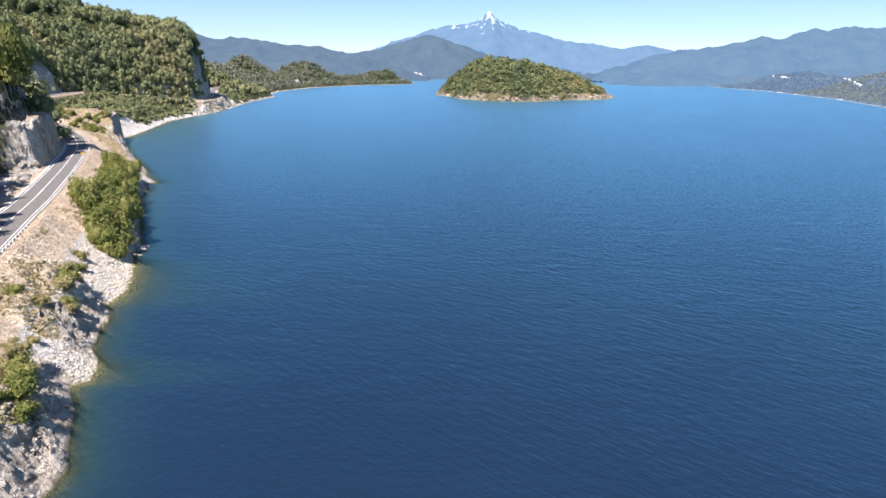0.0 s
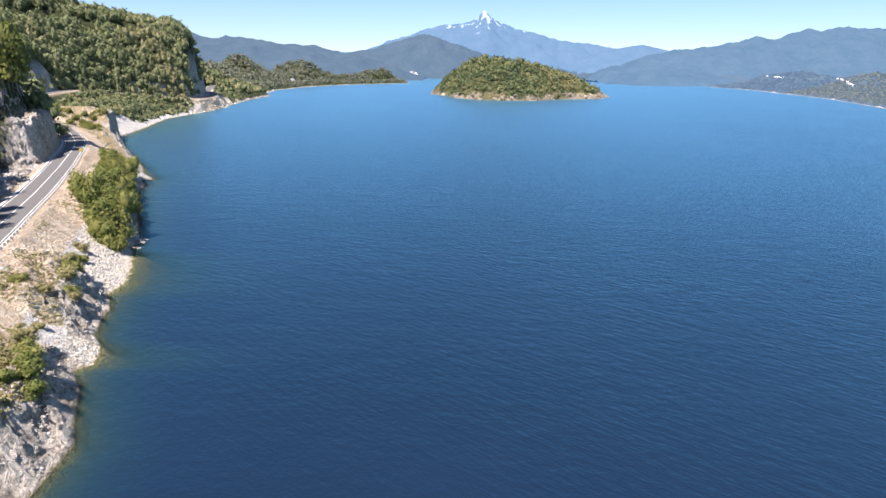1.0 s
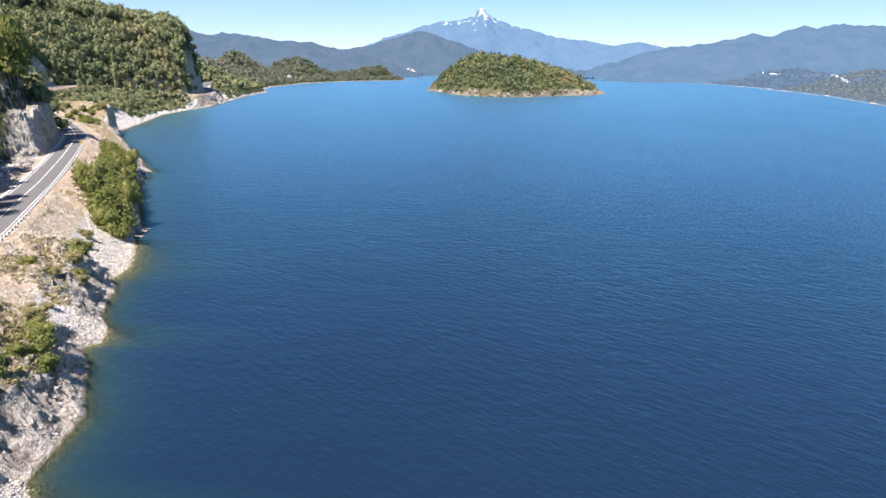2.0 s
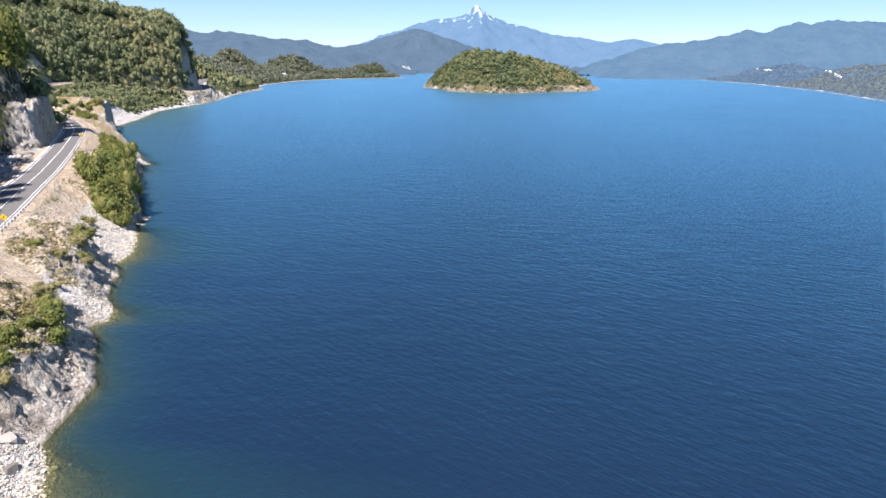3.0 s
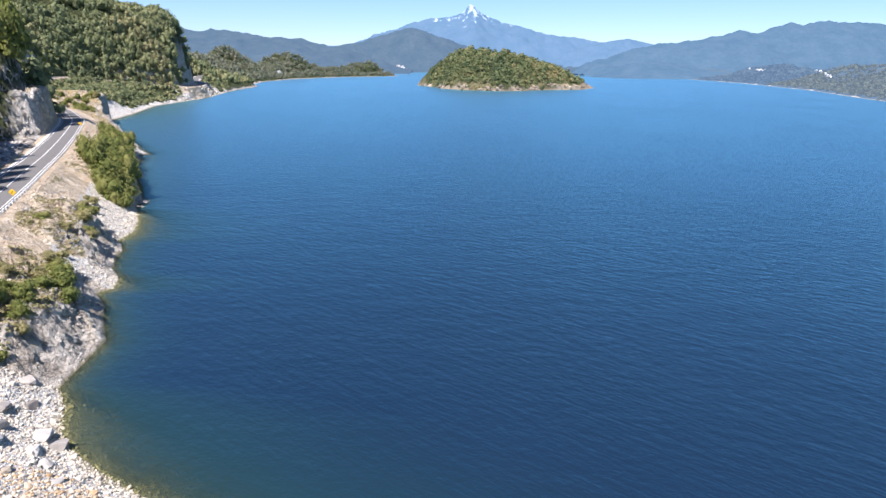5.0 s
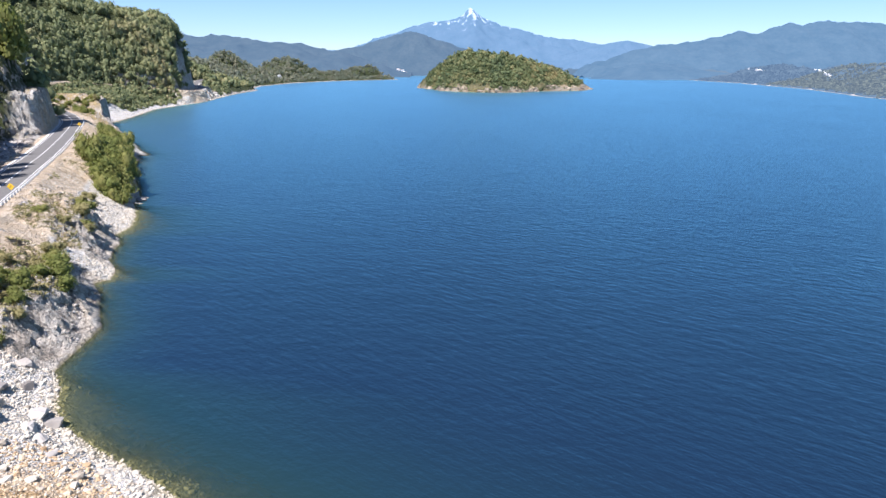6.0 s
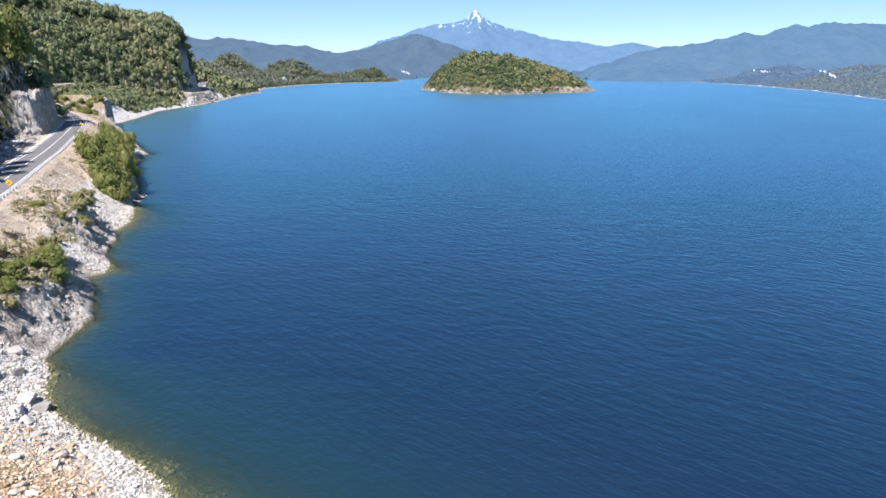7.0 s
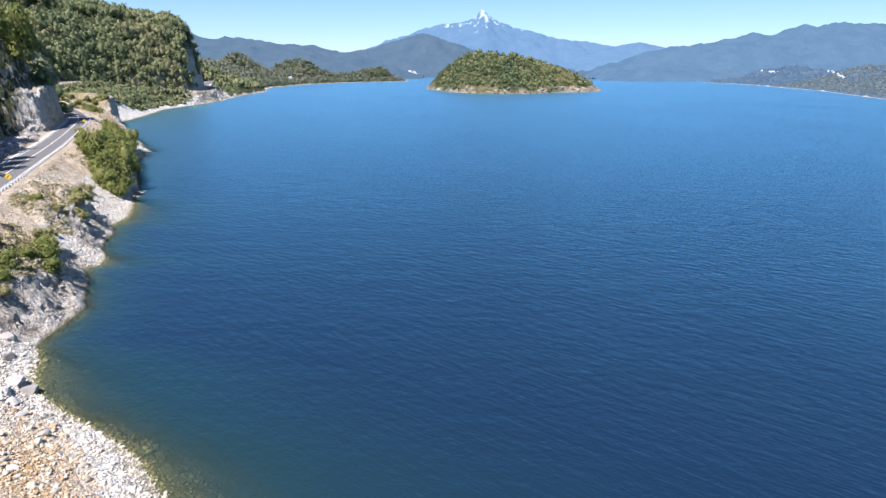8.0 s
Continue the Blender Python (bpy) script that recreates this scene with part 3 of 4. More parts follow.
# ---- foliage ----
def quads_mesh(name, V, F, mat):
    me = bpy.data.meshes.new(name)
    me.vertices.add(len(V))
    me.vertices.foreach_set("co", V.astype(np.float32).ravel())
    me.loops.add(F.size)
    me.loops.foreach_set("vertex_index", F.astype(np.int32).ravel())
    me.polygons.add(len(F))
    me.polygons.foreach_set("loop_start", np.arange(0, F.size, 4, dtype=np.int32))
    me.update(calc_edges=True)
    me.materials.append(mat)
    return me


def crown_arrays(rng, leaves, size, lobes=6, squat=0.8, core=True, ruffle=0.5):
    """A crown of radius about 1 on z = 0: leaf clumps over several uneven lobes, with an inner mass."""
    cs = rng.uniform(-0.5, 0.5, (lobes, 3)) * (1.15, 1.15, 0.9)
    cs[0] = 0
    cs[:, 2] = (cs[:, 2] + 0.62) * squat
    rs = rng.uniform(0.34, 0.58, lobes)
    k = rng.randint(0, lobes, leaves)
    dirs = rng.normal(size=(leaves, 3))
    dirs[:, 2] = dirs[:, 2] * 0.9 + 0.25
    dirs /= np.linalg.norm(dirs, axis=1)[:, None]
    c = cs[k] + dirs * (rs[k] * rng.uniform(0.72, 1.1, leaves))[:, None]
    c[:, 2] = np.maximum(c[:, 2], 0.04)
    nrm = dirs + rng.normal(size=(leaves, 3)) * ruffle
    nrm /= np.linalg.norm(nrm, axis=1)[:, None]
    a = np.cross(nrm, rng.normal(size=(leaves, 3)))
    a /= np.linalg.norm(a, axis=1)[:, None]
    b = np.cross(nrm, a)
    s = (size * rng.uniform(0.6, 1.3, leaves))[:, None]
    t = s * rng.uniform(0.5, 0.9, (leaves, 1))
    bend = nrm * s * 0.25
    V = np.stack([c - a * s, c - b * t + bend, c + a * s, c + b * t + bend], 1).reshape(-1, 3)
    F = np.arange(len(V)).reshape(-1, 4)
    if core:
        ring, rows_ = 4, 3
        for j in range(lobes):
            th, ph = np.meshgrid(np.linspace(0, 2 * np.pi, ring, endpoint=False), np.linspace(-1.2, 1.35, rows_))
            rr = rs[j] * 0.8 * rng.uniform(0.65, 1.15, th.shape)
            P = np.stack([np.cos(th) * np.cos(ph) * rr, np.sin(th) * np.cos(ph) * rr, np.sin(ph) * rr], -1) + cs[j]
            P[..., 2] = np.maximum(P[..., 2], 0.0)
            i = np.arange(ring * rows_).reshape(rows_, ring) + len(V)
            n = np.roll(i, -1, 1)
            F = np.concatenate([F, np.stack([i[:-1], n[:-1], n[1:], i[1:]], -1).reshape(-1, 4)])
            V = np.concatenate([V, P.reshape(-1, 3)])
    return V, F


def woods(name, places, mat, label, leaves, size, seed, squat=0.9, core=True, patch=0.0):
    """Many trees in one mesh: places are rows of x, y, z, radius, height factor."""
    rng = np.random.RandomState(seed)
    kinds = [crown_arrays(rng, leaves, size, rng.randint(3, 6), squat, core, 0.3) for _ in range(9)]
    vs, fs, ts, at = [], [], [], 0
    for x, y, z, r, hf in places:
        V, F = kinds[rng.randint(len(kinds))]
        a = rng.uniform(0, 6.283)
        c, s = math.cos(a) * r, math.sin(a) * r
        vs.append(np.stack([V[:, 0] * c - V[:, 1] * s + x, V[:, 0] * s + V[:, 1] * c + y, V[:, 2] * r * hf + z], 1))
        fs.append(F + at)
        at += len(V)
        ts.append(np.full(len(V), np.clip(rng.rand() * (1 - patch) + patch * (0.5 + 0.6 * float(fbm(np.array(x), np.array(y), 38, 2))), 0, 1)))
    me = quads_mesh(name, np.concatenate(vs), np.concatenate(fs), mat)
    floats(me, "tint", np.concatenate(ts))
    return tagged(new(name, me), label, "trees", kind="stuff")


def scatter(count, y0, y1, u0, u1, keep, seed):
    """Random places on the shore sheet where keep(d, reach, e, x, y) holds."""
    rng = np.random.RandomState(seed)
    y = rng.uniform(y0, y1, count)
    x = base(y) - rng.uniform(u0, u1, count)
    d_, r_, e_ = zones(x, y)
    ok = keep(d_, r_, e_, x, y)
    x, y = x[ok], y[ok]
    return x, y, height(x, y)


def part(name, me, parent, label=""):
    ob = new(name, me)
    ob.parent = parent
    return tagged(ob, label) if label else ob


def branches(name, rng, stems, reach_, tall, thick):
    """Tapered stems that fork once, in one mesh."""
    bm = bmesh.new()

    def limb(a, b, r0, r1):
        axis = (b - a).normalized()
        side = axis.orthogonal().normalized()
        other = axis.cross(side)
        rings = []
        for p, r in ((a, r0), (a.lerp(b, 0.5) + side * r0 * 0.6, (r0 + r1) / 2), (b, r1)):
            rings.append([bm.verts.new(p + (side * math.cos(q) + other * math.sin(q)) * r) for q in (0, 1.257, 2.513, 3.77, 5.027)])
        for lo, hi in zip(rings, rings[1:]):
            for i in range(5):
                bm.faces.new((lo[i], lo[(i + 1) % 5], hi[(i + 1) % 5], hi[i]))

    for _ in range(stems):
        q = rng.uniform(0, 6.283)
        lean = rng.uniform(0.15, 0.5) * reach_
        foot = Vector((math.cos(q) * 0.06, math.sin(q) * 0.06, -0.25))
        fork = Vector((math.cos(q) * lean * 0.45, math.sin(q) * lean * 0.45, tall * 0.4))
        limb(foot, fork, thick, thick * 0.65)
        for _ in range(3):
            p = q + rng.uniform(-1.1, 1.1)
            limb(fork, Vector((math.cos(p) * lean * 1.3, math.sin(p) * lean * 1.3, tall * rng.uniform(0.65, 0.9))), thick * 0.6, thick * 0.2)
    me = bpy.data.meshes.new(name)
    bm.to_mesh(me)
    bm.free()
    me.materials.append(BARK)
    return me


def plant(name, seed, leaves, size, lobes, squat, mat, label, category, stems=4, lift=0.0, group="", tint=0.5):
    """A tree or shrub of radius 1 with its base at the origin."""
    rng = np.random.RandomState(seed)
    V, F = crown_arrays(rng, leaves, size, lobes, squat)
    V[:, 2] += lift
    root = new(name)
    root.empty_display_size = 0.3
    me = quads_mesh("crown", V, F, mat)
    floats(me, "tint", np.full(len(V), tint))
    part("crown", me, root)
    part("trunk", branches("trunk", rng, stems, 0.8, 0.8 * squat + lift, 0.05), root)
    return tagged(root, label, category, group)


def stand(ob, x, y, r, hf=1.0, turn=0.0, first=False, sink=0.15):
    z = float(height(np.array(float(x)), np.array(float(y)))) - sink
    m = Matrix.Translation((x, y, z)) @ Matrix.Rotation(turn, 4, "Z") @ Matrix.Diagonal((r, r, r * hf, 1))
    if first:
        ob.matrix_basis = m
        return ob
    return copy_thing(ob, m @ Matrix.Diagonal((*[1 / s for s in ob.scale], 1)))


# ---- the road ----
def along(y):
    """The road's centre, height and its sideways direction (towards the lake) at y."""
    dx = float(ROAD_X(y + 1) - ROAD_X(y - 1)) / 2
    n = Vector((1, -dx, 0)).normalized()
    return Vector((float(ROAD_X(y)), y, float(ROAD_Z(y)))), n


def ribbon(name, y0, y1, off, width, z, mat, thick=0.25, step=2.0):
    bm = bmesh.new()
    prev = None
    n = max(2, int((y1 - y0) / step))
    for i in range(n + 1):
        p, s = along(y0 + (y1 - y0) * i / n)
        a, b = p + s * (off - width / 2), p + s * (off + width / 2)
        ring = [bm.verts.new(v) for v in (a + Vector((0, 0, z - thick)), a + Vector((0, 0, z)), b + Vector((0, 0, z)), b + Vector((0, 0, z - thick)))]
        if prev:
            for j in range(3):
                bm.faces.new((prev[j], ring[j], ring[j + 1], prev[j + 1]))
        prev = ring
    bmesh.ops.recalc_face_normals(bm, faces=bm.faces)
    me = bpy.data.meshes.new(name)
    bm.to_mesh(me)
    bm.free()
    me.materials.append(mat)
    return me


road = tagged(new("road", ribbon("road", -150, 1000, 0, 7.6, 0.08, ASPHALT)), "grey two-lane asphalt road with white lines above the lake", "road", kind="structure")
part("edge_line", ribbon("edge_line", 0, 420, 3.35, 0.14, 0.088, PAINT, 0.02), road, "white painted edge line")
part("edge_line", ribbon("edge_line", 0, 420, -3.35, 0.14, 0.088, PAINT, 0.02), road, "white painted edge line")
part("centre_line", ribbon("centre_line", 0, 420, 0, 0.16, 0.088, PAINT, 0.02), road, "white painted centre line")


part("gutter", ribbon("gutter", 120, 275, -4.3, 0.5, 0.05, CONCRETE, 0.3), road, "pale concrete gutter along the rock cut")


def block_mesh(name, sx, sy, sz, mat, bevel=0.04):
    bm = bmesh.new()
    bmesh.ops.create_cube(bm, size=1)
    bmesh.ops.scale(bm, vec=(sx, sy, sz), verts=bm.verts)
    for v in bm.verts:
        if v.co.z > 0:
            v.co.x *= 0.8
    bmesh.ops.bevel(bm, geom=bm.edges[:], offset=bevel, segments=1, affect="EDGES")
    me = bpy.data.meshes.new(name)
    bm.to_mesh(me)
    bm.free()
    me.materials.append(mat)
    return me


kerb = block_mesh("kerb_block", 0.28, 1.1, 0.55, CONCRETE)
for i in range(106):
    y = 62 + i * 2.0
    p, s = along(y)
    b = new("kerb_block", kerb)
    b.matrix_basis = Matrix.Translation(p + s * 4.35 + Vector((0, 0, 0.25))) @ Matrix.Rotation(math.atan2(-s.y, s.x) * -1, 4, "Z")
    tagged(b, "white-painted concrete guard block at the road edge", "guard block", "guard blocks along the road")


def road_sign(x, y, turn):
    root = new("road_sign")
    z = float(height(np.array(float(x)), np.array(float(y)))) - 0.1
    bm = bmesh.new()
    bmesh.ops.create_cone(bm, cap_ends=True, segments=10, radius1=0.05, radius2=0.05, depth=2.9, matrix=Matrix.Translation((0, 0.06, 1.45)))
    me = bpy.data.meshes.new("post")
    bm.to_mesh(me)
    bm.free()
    me.materials.append(STEEL)
    part("post", me, root, "galvanised steel post")
    plate = block_mesh("plate", 0.95, 0.95, 0.03, YELLOW, 0.008)
    stand_up = Matrix.Translation((0, 0, 2.35)) @ Matrix.Rotation(radians(90), 4, "X") @ Matrix.Rotation(radians(45), 4, "Z")
    p = part("plate", plate, root, "yellow diamond warning plate")
    p.matrix_basis = stand_up
    bm = bmesh.new()
    w = 0.055
    pts = [Vector((-0.12, -0.3, 0)), Vector((-0.12, -0.05, 0)), Vector((0.12, 0.06, 0)), Vector((0.12, 0.3, 0))]
    for a, b in zip(pts, pts[1:]):
        s = (b - a).normalized().cross(Vector((0, 0, 1))) * w
        v = [bm.verts.new(q + Vector((0, 0, h))) for h in (0, 0.006) for q in (a - s, a + s, b + s, b - s)]
        for f in ((0, 1, 2, 3), (7, 6, 5, 4), (0, 4, 5, 1), (1, 5, 6, 2), (2, 6, 7, 3), (3, 7, 4, 0)):
            bm.faces.new([v[k] for k in f])
    bmesh.ops.recalc_face_normals(bm, faces=bm.faces)
    me = bpy.data.meshes.new("curve_mark")
    bm.to_mesh(me)
    bm.free()
    me.materials.append(BLACK)
    c = part("curve_mark", me, root, "black bend symbol")
    c.matrix_basis = Matrix.Translation((0, -0.02, 2.35)) @ Matrix.Rotation(radians(90), 4, "X")
    root.matrix_basis = Matrix.Translation((x, y, z)) @ Matrix.Rotation(radians(turn), 4, "Z")
    return tagged(root, "yellow diamond bend warning sign on a steel post", "road sign", "road signs")


road_sign(-77.6, 116.5, 8)
road_sign(-125.6, 228.0, 20)

# ---- the island ----
def island_height(x, y):
    dx, dy = (x - 109) / 0.83, y - 1140
    a = np.arctan2(dy, dx)
    R = line_angle(a) * (1 + 0.05 * fbm(x, y, 45, 3))
    q = np.hypot(dx, dy) / R
    bulge = 2.05 - 0.55 * np.cos(a)
    dome = 62 * np.clip(1 - np.clip(q, 0, 1) ** bulge, 0, 1)
    low = (3.0 + 3.0 * fbm(x, y, 22, 3)) * smooth(1 - q, 0, 0.03)
    z = np.where(q < 1, np.maximum(dome, low) + smooth(1 - q, 0, 0.05) * (fbm(x, y, 14, 4) * 3.0 + fbm(x, y, 55, 2) * 4.0), (1 - q) * 60)
    return z, q


def line_angle(a):
    deg = np.degrees(a) % 360
    return np.interp(deg, [0, 25, 60, 90, 130, 160, 180, 200, 225, 250, 277, 300, 318, 340, 360], [246, 290, 300, 300, 220, 140, 113, 112, 130, 155, 173, 160, 150, 205, 246])


th = np.radians(np.arange(0, 361, 1.0))
qq = np.concatenate([np.linspace(0, 0.8, 26), np.linspace(0.81, 1.06, 34)])
X = 109 + 0.83 * np.cos(th)[None, :] * line_angle(th)[None, :] * qq[:, None]
Y = 1140 + np.sin(th)[None, :] * line_angle(th)[None, :] * qq[:, None]
Z, q = island_height(X, Y)
me = sheet_mesh("island", X, Y, Z, ISLE_ROCK)
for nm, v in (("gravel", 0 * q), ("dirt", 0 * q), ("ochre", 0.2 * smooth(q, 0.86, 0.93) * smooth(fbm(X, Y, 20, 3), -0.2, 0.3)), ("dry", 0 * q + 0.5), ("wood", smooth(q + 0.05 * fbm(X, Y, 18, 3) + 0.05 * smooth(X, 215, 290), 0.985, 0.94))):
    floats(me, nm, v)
tagged(new("island", me), "wooded rocky island with a pale rock rim in the lake", "island", kind="structure")
rng = np.random.RandomState(5)
x, y = rng.uniform(-10, 350, 4000), rng.uniform(960, 1185, 4000)
z, q = island_height(x, y)
ok = (q < 0.985 - 0.05 * smooth(x, 215, 290) + 0.03 * fbm(x, y, 20, 2)) & (rng.rand(len(q)) < np.where(q > 0.955, 0.7, 1)) & (y < 1290)
tr = [(a, b, c - 1.5, 2.4 + rng.gamma(2.0, 1.0) * (0.5 if w > 0.93 else 1), rng.uniform(0.8, 1.35)) for a, b, c, w in zip(x[ok], y[ok], z[ok], q[ok])]
woods("island_trees", tr, ISLE, "mixed olive-green trees covering the island", 60, 0.22, 11, core=False, patch=0.45)

# ---- woods on the slopes ----
rng = np.random.RandomState(21)


def sized(x, y, z, lo, hi, h0=0.9, h1=1.5, sink=1.0):
    return [(a, b, c - sink, rng.uniform(lo, hi), rng.uniform(h0, h1)) for a, b, c in zip(x, y, z)]


hill = scatter(8800, 250, 800, 20, 430, lambda d, r, e, x, y: (e < np.interp(y, [250, 400, 560, 700, 800], [120, 115, 62, 40, 80])) & (e > np.where((y > 395) & (y < 508), 11, 5)) | ((e > 0.6) & ((y < 322) | (y > 540)) & (y < 690)) | ((e > np.where(y < 870, 17, 1)) & (y > 750)), 3)
steep = scatter(9000, 400, 750, 20, 120, lambda d, r, e, x, y: (e > np.where(y < 508, 11, 0.8)) & (e < 34) & ((y < 664) | (e > 14)), 31)
crest = scatter(8000, 330, 745, 60, 380, lambda d, r, e, x, y: (e > 45) & (e < 190) & (x > -0.8 * y - 12), 37)
hill = np.array([np.concatenate(c) for c in zip(hill, steep, crest)])
hill = hill[:, hill[0] > -0.8 * hill[1] - 12][:, ::2]
woods("hill_woods", sized(*hill, 3.6, 8.0, 0.85, 1.4), FOREST, "dense olive-green native trees on the steep hillside", 110, 0.135, 12, patch=0.6)
scrub = scatter(4200, 408, 730, 6, 130, lambda d, r, e, x, y: (e < -11.5) & (d > np.where(y < 440, 25, np.where(y < 470, 15, np.where(y < 560, 6, np.where(y < 690, 2.5, 99))))) & (r - d > np.where(y < 520, 7, -2)), 4)
tuft = scatter(900, 690, 880, 1, 18, lambda d, r, e, x, y: (d > 2.5) & (r - d > 1) & (fbm(x, y, 16, 3) > 0.12), 45)
scrub = [np.concatenate(c) for c in zip(scrub, tuft)]
woods("hill_scrub", sized(*scrub, 1.8, 3.8, 0.7, 1.2), FOREST, "olive-green scrub between the road and the gravel shore", 40, 0.27, 13)
far = scatter(8500, 770, 2330, 8, 620, lambda d, r, e, x, y: (d > np.where(y < 800, 10, 2.0)) & (e < np.interp(y, [770, 1000, 1300, 1700, 2000], [80, 130, 190, 130, 70])) & ((np.abs(e + 5.5) > 9) | (y > 880)) & ((y > 870) | (e > 17) | ((e < -15) & (y > 790))), 6)
far = sized(*far, 4.0, 8.0)
woods("peninsula_woods", [r for r in far if r[1] < 1080], FOREST, "olive-green woods beyond the road bend", 40, 0.27, 14)
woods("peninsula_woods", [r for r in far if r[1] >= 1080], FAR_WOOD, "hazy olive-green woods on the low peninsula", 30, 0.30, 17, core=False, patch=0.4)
ys = rng.uniform(560, 2250, 5200)
us = rng.uniform(5, 260, 5200)
z = bank_height(EDGE(ys) + us, ys, us)
bank = [(float(EDGE(b)) + u, b, c - 2, rng.uniform(5, 9), rng.uniform(0.6, 1.0)) for u, b, c in zip(us, ys, z)]
# Both bank materials glow with painted haze.
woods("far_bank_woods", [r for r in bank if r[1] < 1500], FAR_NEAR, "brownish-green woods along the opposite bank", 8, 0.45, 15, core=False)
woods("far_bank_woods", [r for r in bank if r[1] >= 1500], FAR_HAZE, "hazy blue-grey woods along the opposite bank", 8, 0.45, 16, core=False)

# ---- trees and shrubs near the road ----
rng = np.random.RandomState(33)
TREES = [plant("tree", 40 + i, 620, 0.11, 6, 1.15, m, lab, "tree", 3, 0.35, "trees above the road", tn)
         for i, (m, lab, tn) in enumerate([(FOREST, "dark olive native tree above the rock cut", 0.3), (LEAF, "bright green native tree above the rock cut", 0.62), (FOREST, "dense grey-green tree on the steep slope", 0.6),
                                           (LEAF, "yellowish-green leafy tree on the steep slope", 0.74)])]
x, y, z = scatter(900, 118, 335, 30, 190, lambda d, r, e, x, y: (e > np.where((y > 165) & (y < 252), 13, 5)) & (e < 75) & (x > -0.8 * y - 24), 8)
first = set()
for a, b in list(zip(x, y))[:130]:
    k = rng.choice(4, p=[0.34, 0.22, 0.3, 0.14])
    stand(TREES[k], a, b, rng.uniform(2.6, 4.4), rng.uniform(0.95, 1.35), rng.uniform(0, 6.28), k not in first, 0.4)
    first.add(k)
for yy in np.arange(112, 166, 5.0):
    p, n = along(float(yy))
    q = p - n * (rng.uniform(10, 14) + 3 * (yy > 140))
    stand(TREES[int(rng.choice(4))], q.x, q.y, rng.uniform(2.6, 3.6), rng.uniform(1.2, 1.6), rng.uniform(0, 6.28), False, 0.4)
for yy, off, r in [(122, 8.5, 3.6), (131, 8.2, 4.0), (137, 8.8, 3.6), (146, 9.0, 3.2)]:
    p, n = along(float(yy))
    q = p - n * off
    stand(TREES[int(rng.choice(4))], q.x, q.y, r, 2.3, rng.uniform(0, 6.28), False, 0.4)
for x, y, r, k in [(-156, 246, 5.6, 1), (-152, 236, 5.4, 3), (-149, 226, 5.2, 1), (-158, 238, 5.8, 3), (-154, 241, 5.6, 1)]:
    stand(TREES[k], x, y, r * 1.12, 1.65, rng.uniform(0, 6.28), False, 0.5)

# Tall trees out of view, added to shade the rocks beside the road.
for yy in range(138, 184, 8):
    p, n = along(float(yy))
    q = p - n * 24
    stand(TREES[yy % 3], q.x, q.y, 5.0, 2.0, rng.uniform(0, 6.28), False, 0.4)

SHRUBS = [plant("shrub", 60 + i, 1250, 0.068, 8, 0.95, m, lab, "shrub", 5, 0.05, "shrubs on the bank", tn)
          for i, (m, lab, tn) in enumerate([(LEAF, "bright green leafy shrub on the bank", 0.56), (LEAF, "olive-green broadleaf shrub on the bank", 0.78), (DRYLEAF, "dry yellowish shrub on the bank", 0.5)])]
first = set()


def shrub(k, x, y, r, hf=1.0):
    stand(SHRUBS[k], x, y, r, hf, rng.uniform(0, 6.28), k not in first, 0.2)
    first.add(k)


for yy in np.arange(154, 247, 3.4):
    d0 = float(shore(np.array(yy)))
    room = float(d0 - ROAD_X(yy)) - 12.5 - 0.02 * (yy - 150)
    for f in (0.2, 0.45, 0.72, 0.97):
        if (yy < 162 and f > 0.8) or (yy > 215 and f < 0.4):
            continue
        shrub(int(rng.choice(3, p=[0.5, 0.5, 0.0])), d0 - 1.2 - f * (room - 1.5) + rng.uniform(-0.8, 0.8), yy + rng.uniform(-1.2, 1.2), rng.uniform(2.7, 3.8), rng.uniform(1.05, 1.45))
for k, x, y, r, hf in [(0, -51.8, 85.5, 1.9, 0.9), (0, -53.4, 87.8, 2.3, 0.95), (1, -55.2, 90.0, 2.2, 0.9), (0, -54.6, 85.0, 1.8, 0.8), (1, -57.5, 93.5, 1.9, 0.8), (2, -59.8, 96.5, 2.0, 0.75), (2, -58.0, 90.0, 1.7, 0.7),
                       (0, -53.0, 78.5, 1.9, 1.0), (1, -54.6, 76.0, 2.0, 1.0), (0, -56.0, 79.5, 1.7, 0.8), (2, -54.0, 72.5, 1.8, 0.8), (2, -58.0, 84.0, 1.5, 0.7), (1, -69.4, 110.5, 1.5, 0.75), (2, -64.2, 114.5, 1.9, 0.7),
                       (1, -66.0, 117.0, 2.1, 0.8), (2, -67.6, 120.0, 2.3, 0.8), (1, -69.0, 123.5, 2.2, 0.75), (2, -71.0, 126.5, 2.0, 0.7), (2, -66.5, 112.0, 1.5, 0.6), (2, -72.5, 131.0, 1.8, 0.7), (1, -75.0, 136.0, 1.9, 0.8),
                       (2, -77.5, 141.0, 1.8, 0.8), (0, -50.9, 74.8, 1.5, 0.9), (2, -49.6, 72.6, 1.3, 0.7), (1, -50.2, 68.8, 1.4, 0.8), (0, -51.4, 66.2, 1.3, 0.8), (2, -52.2, 76.0, 1.4, 0.7), (2, -62.5, 103.5, 1.3, 0.6), (2, -63.0, 100.0, 1.6, 0.6)]:
    shrub(k, x, y, r, hf)
x, y, z = scatter(420, 300, 425, 0, 80, lambda d, r, e, x, y: (d > 7) & (r - d > 5) & (fbm(x, y, 22, 3) > -0.1), 9)
for a, b in list(zip(x, y))[:48]:
    shrub(int(rng.choice(3, p=[0.45, 0.4, 0.15])), a, b, rng.uniform(1.6, 3.0), rng.uniform(0.7, 1.1))

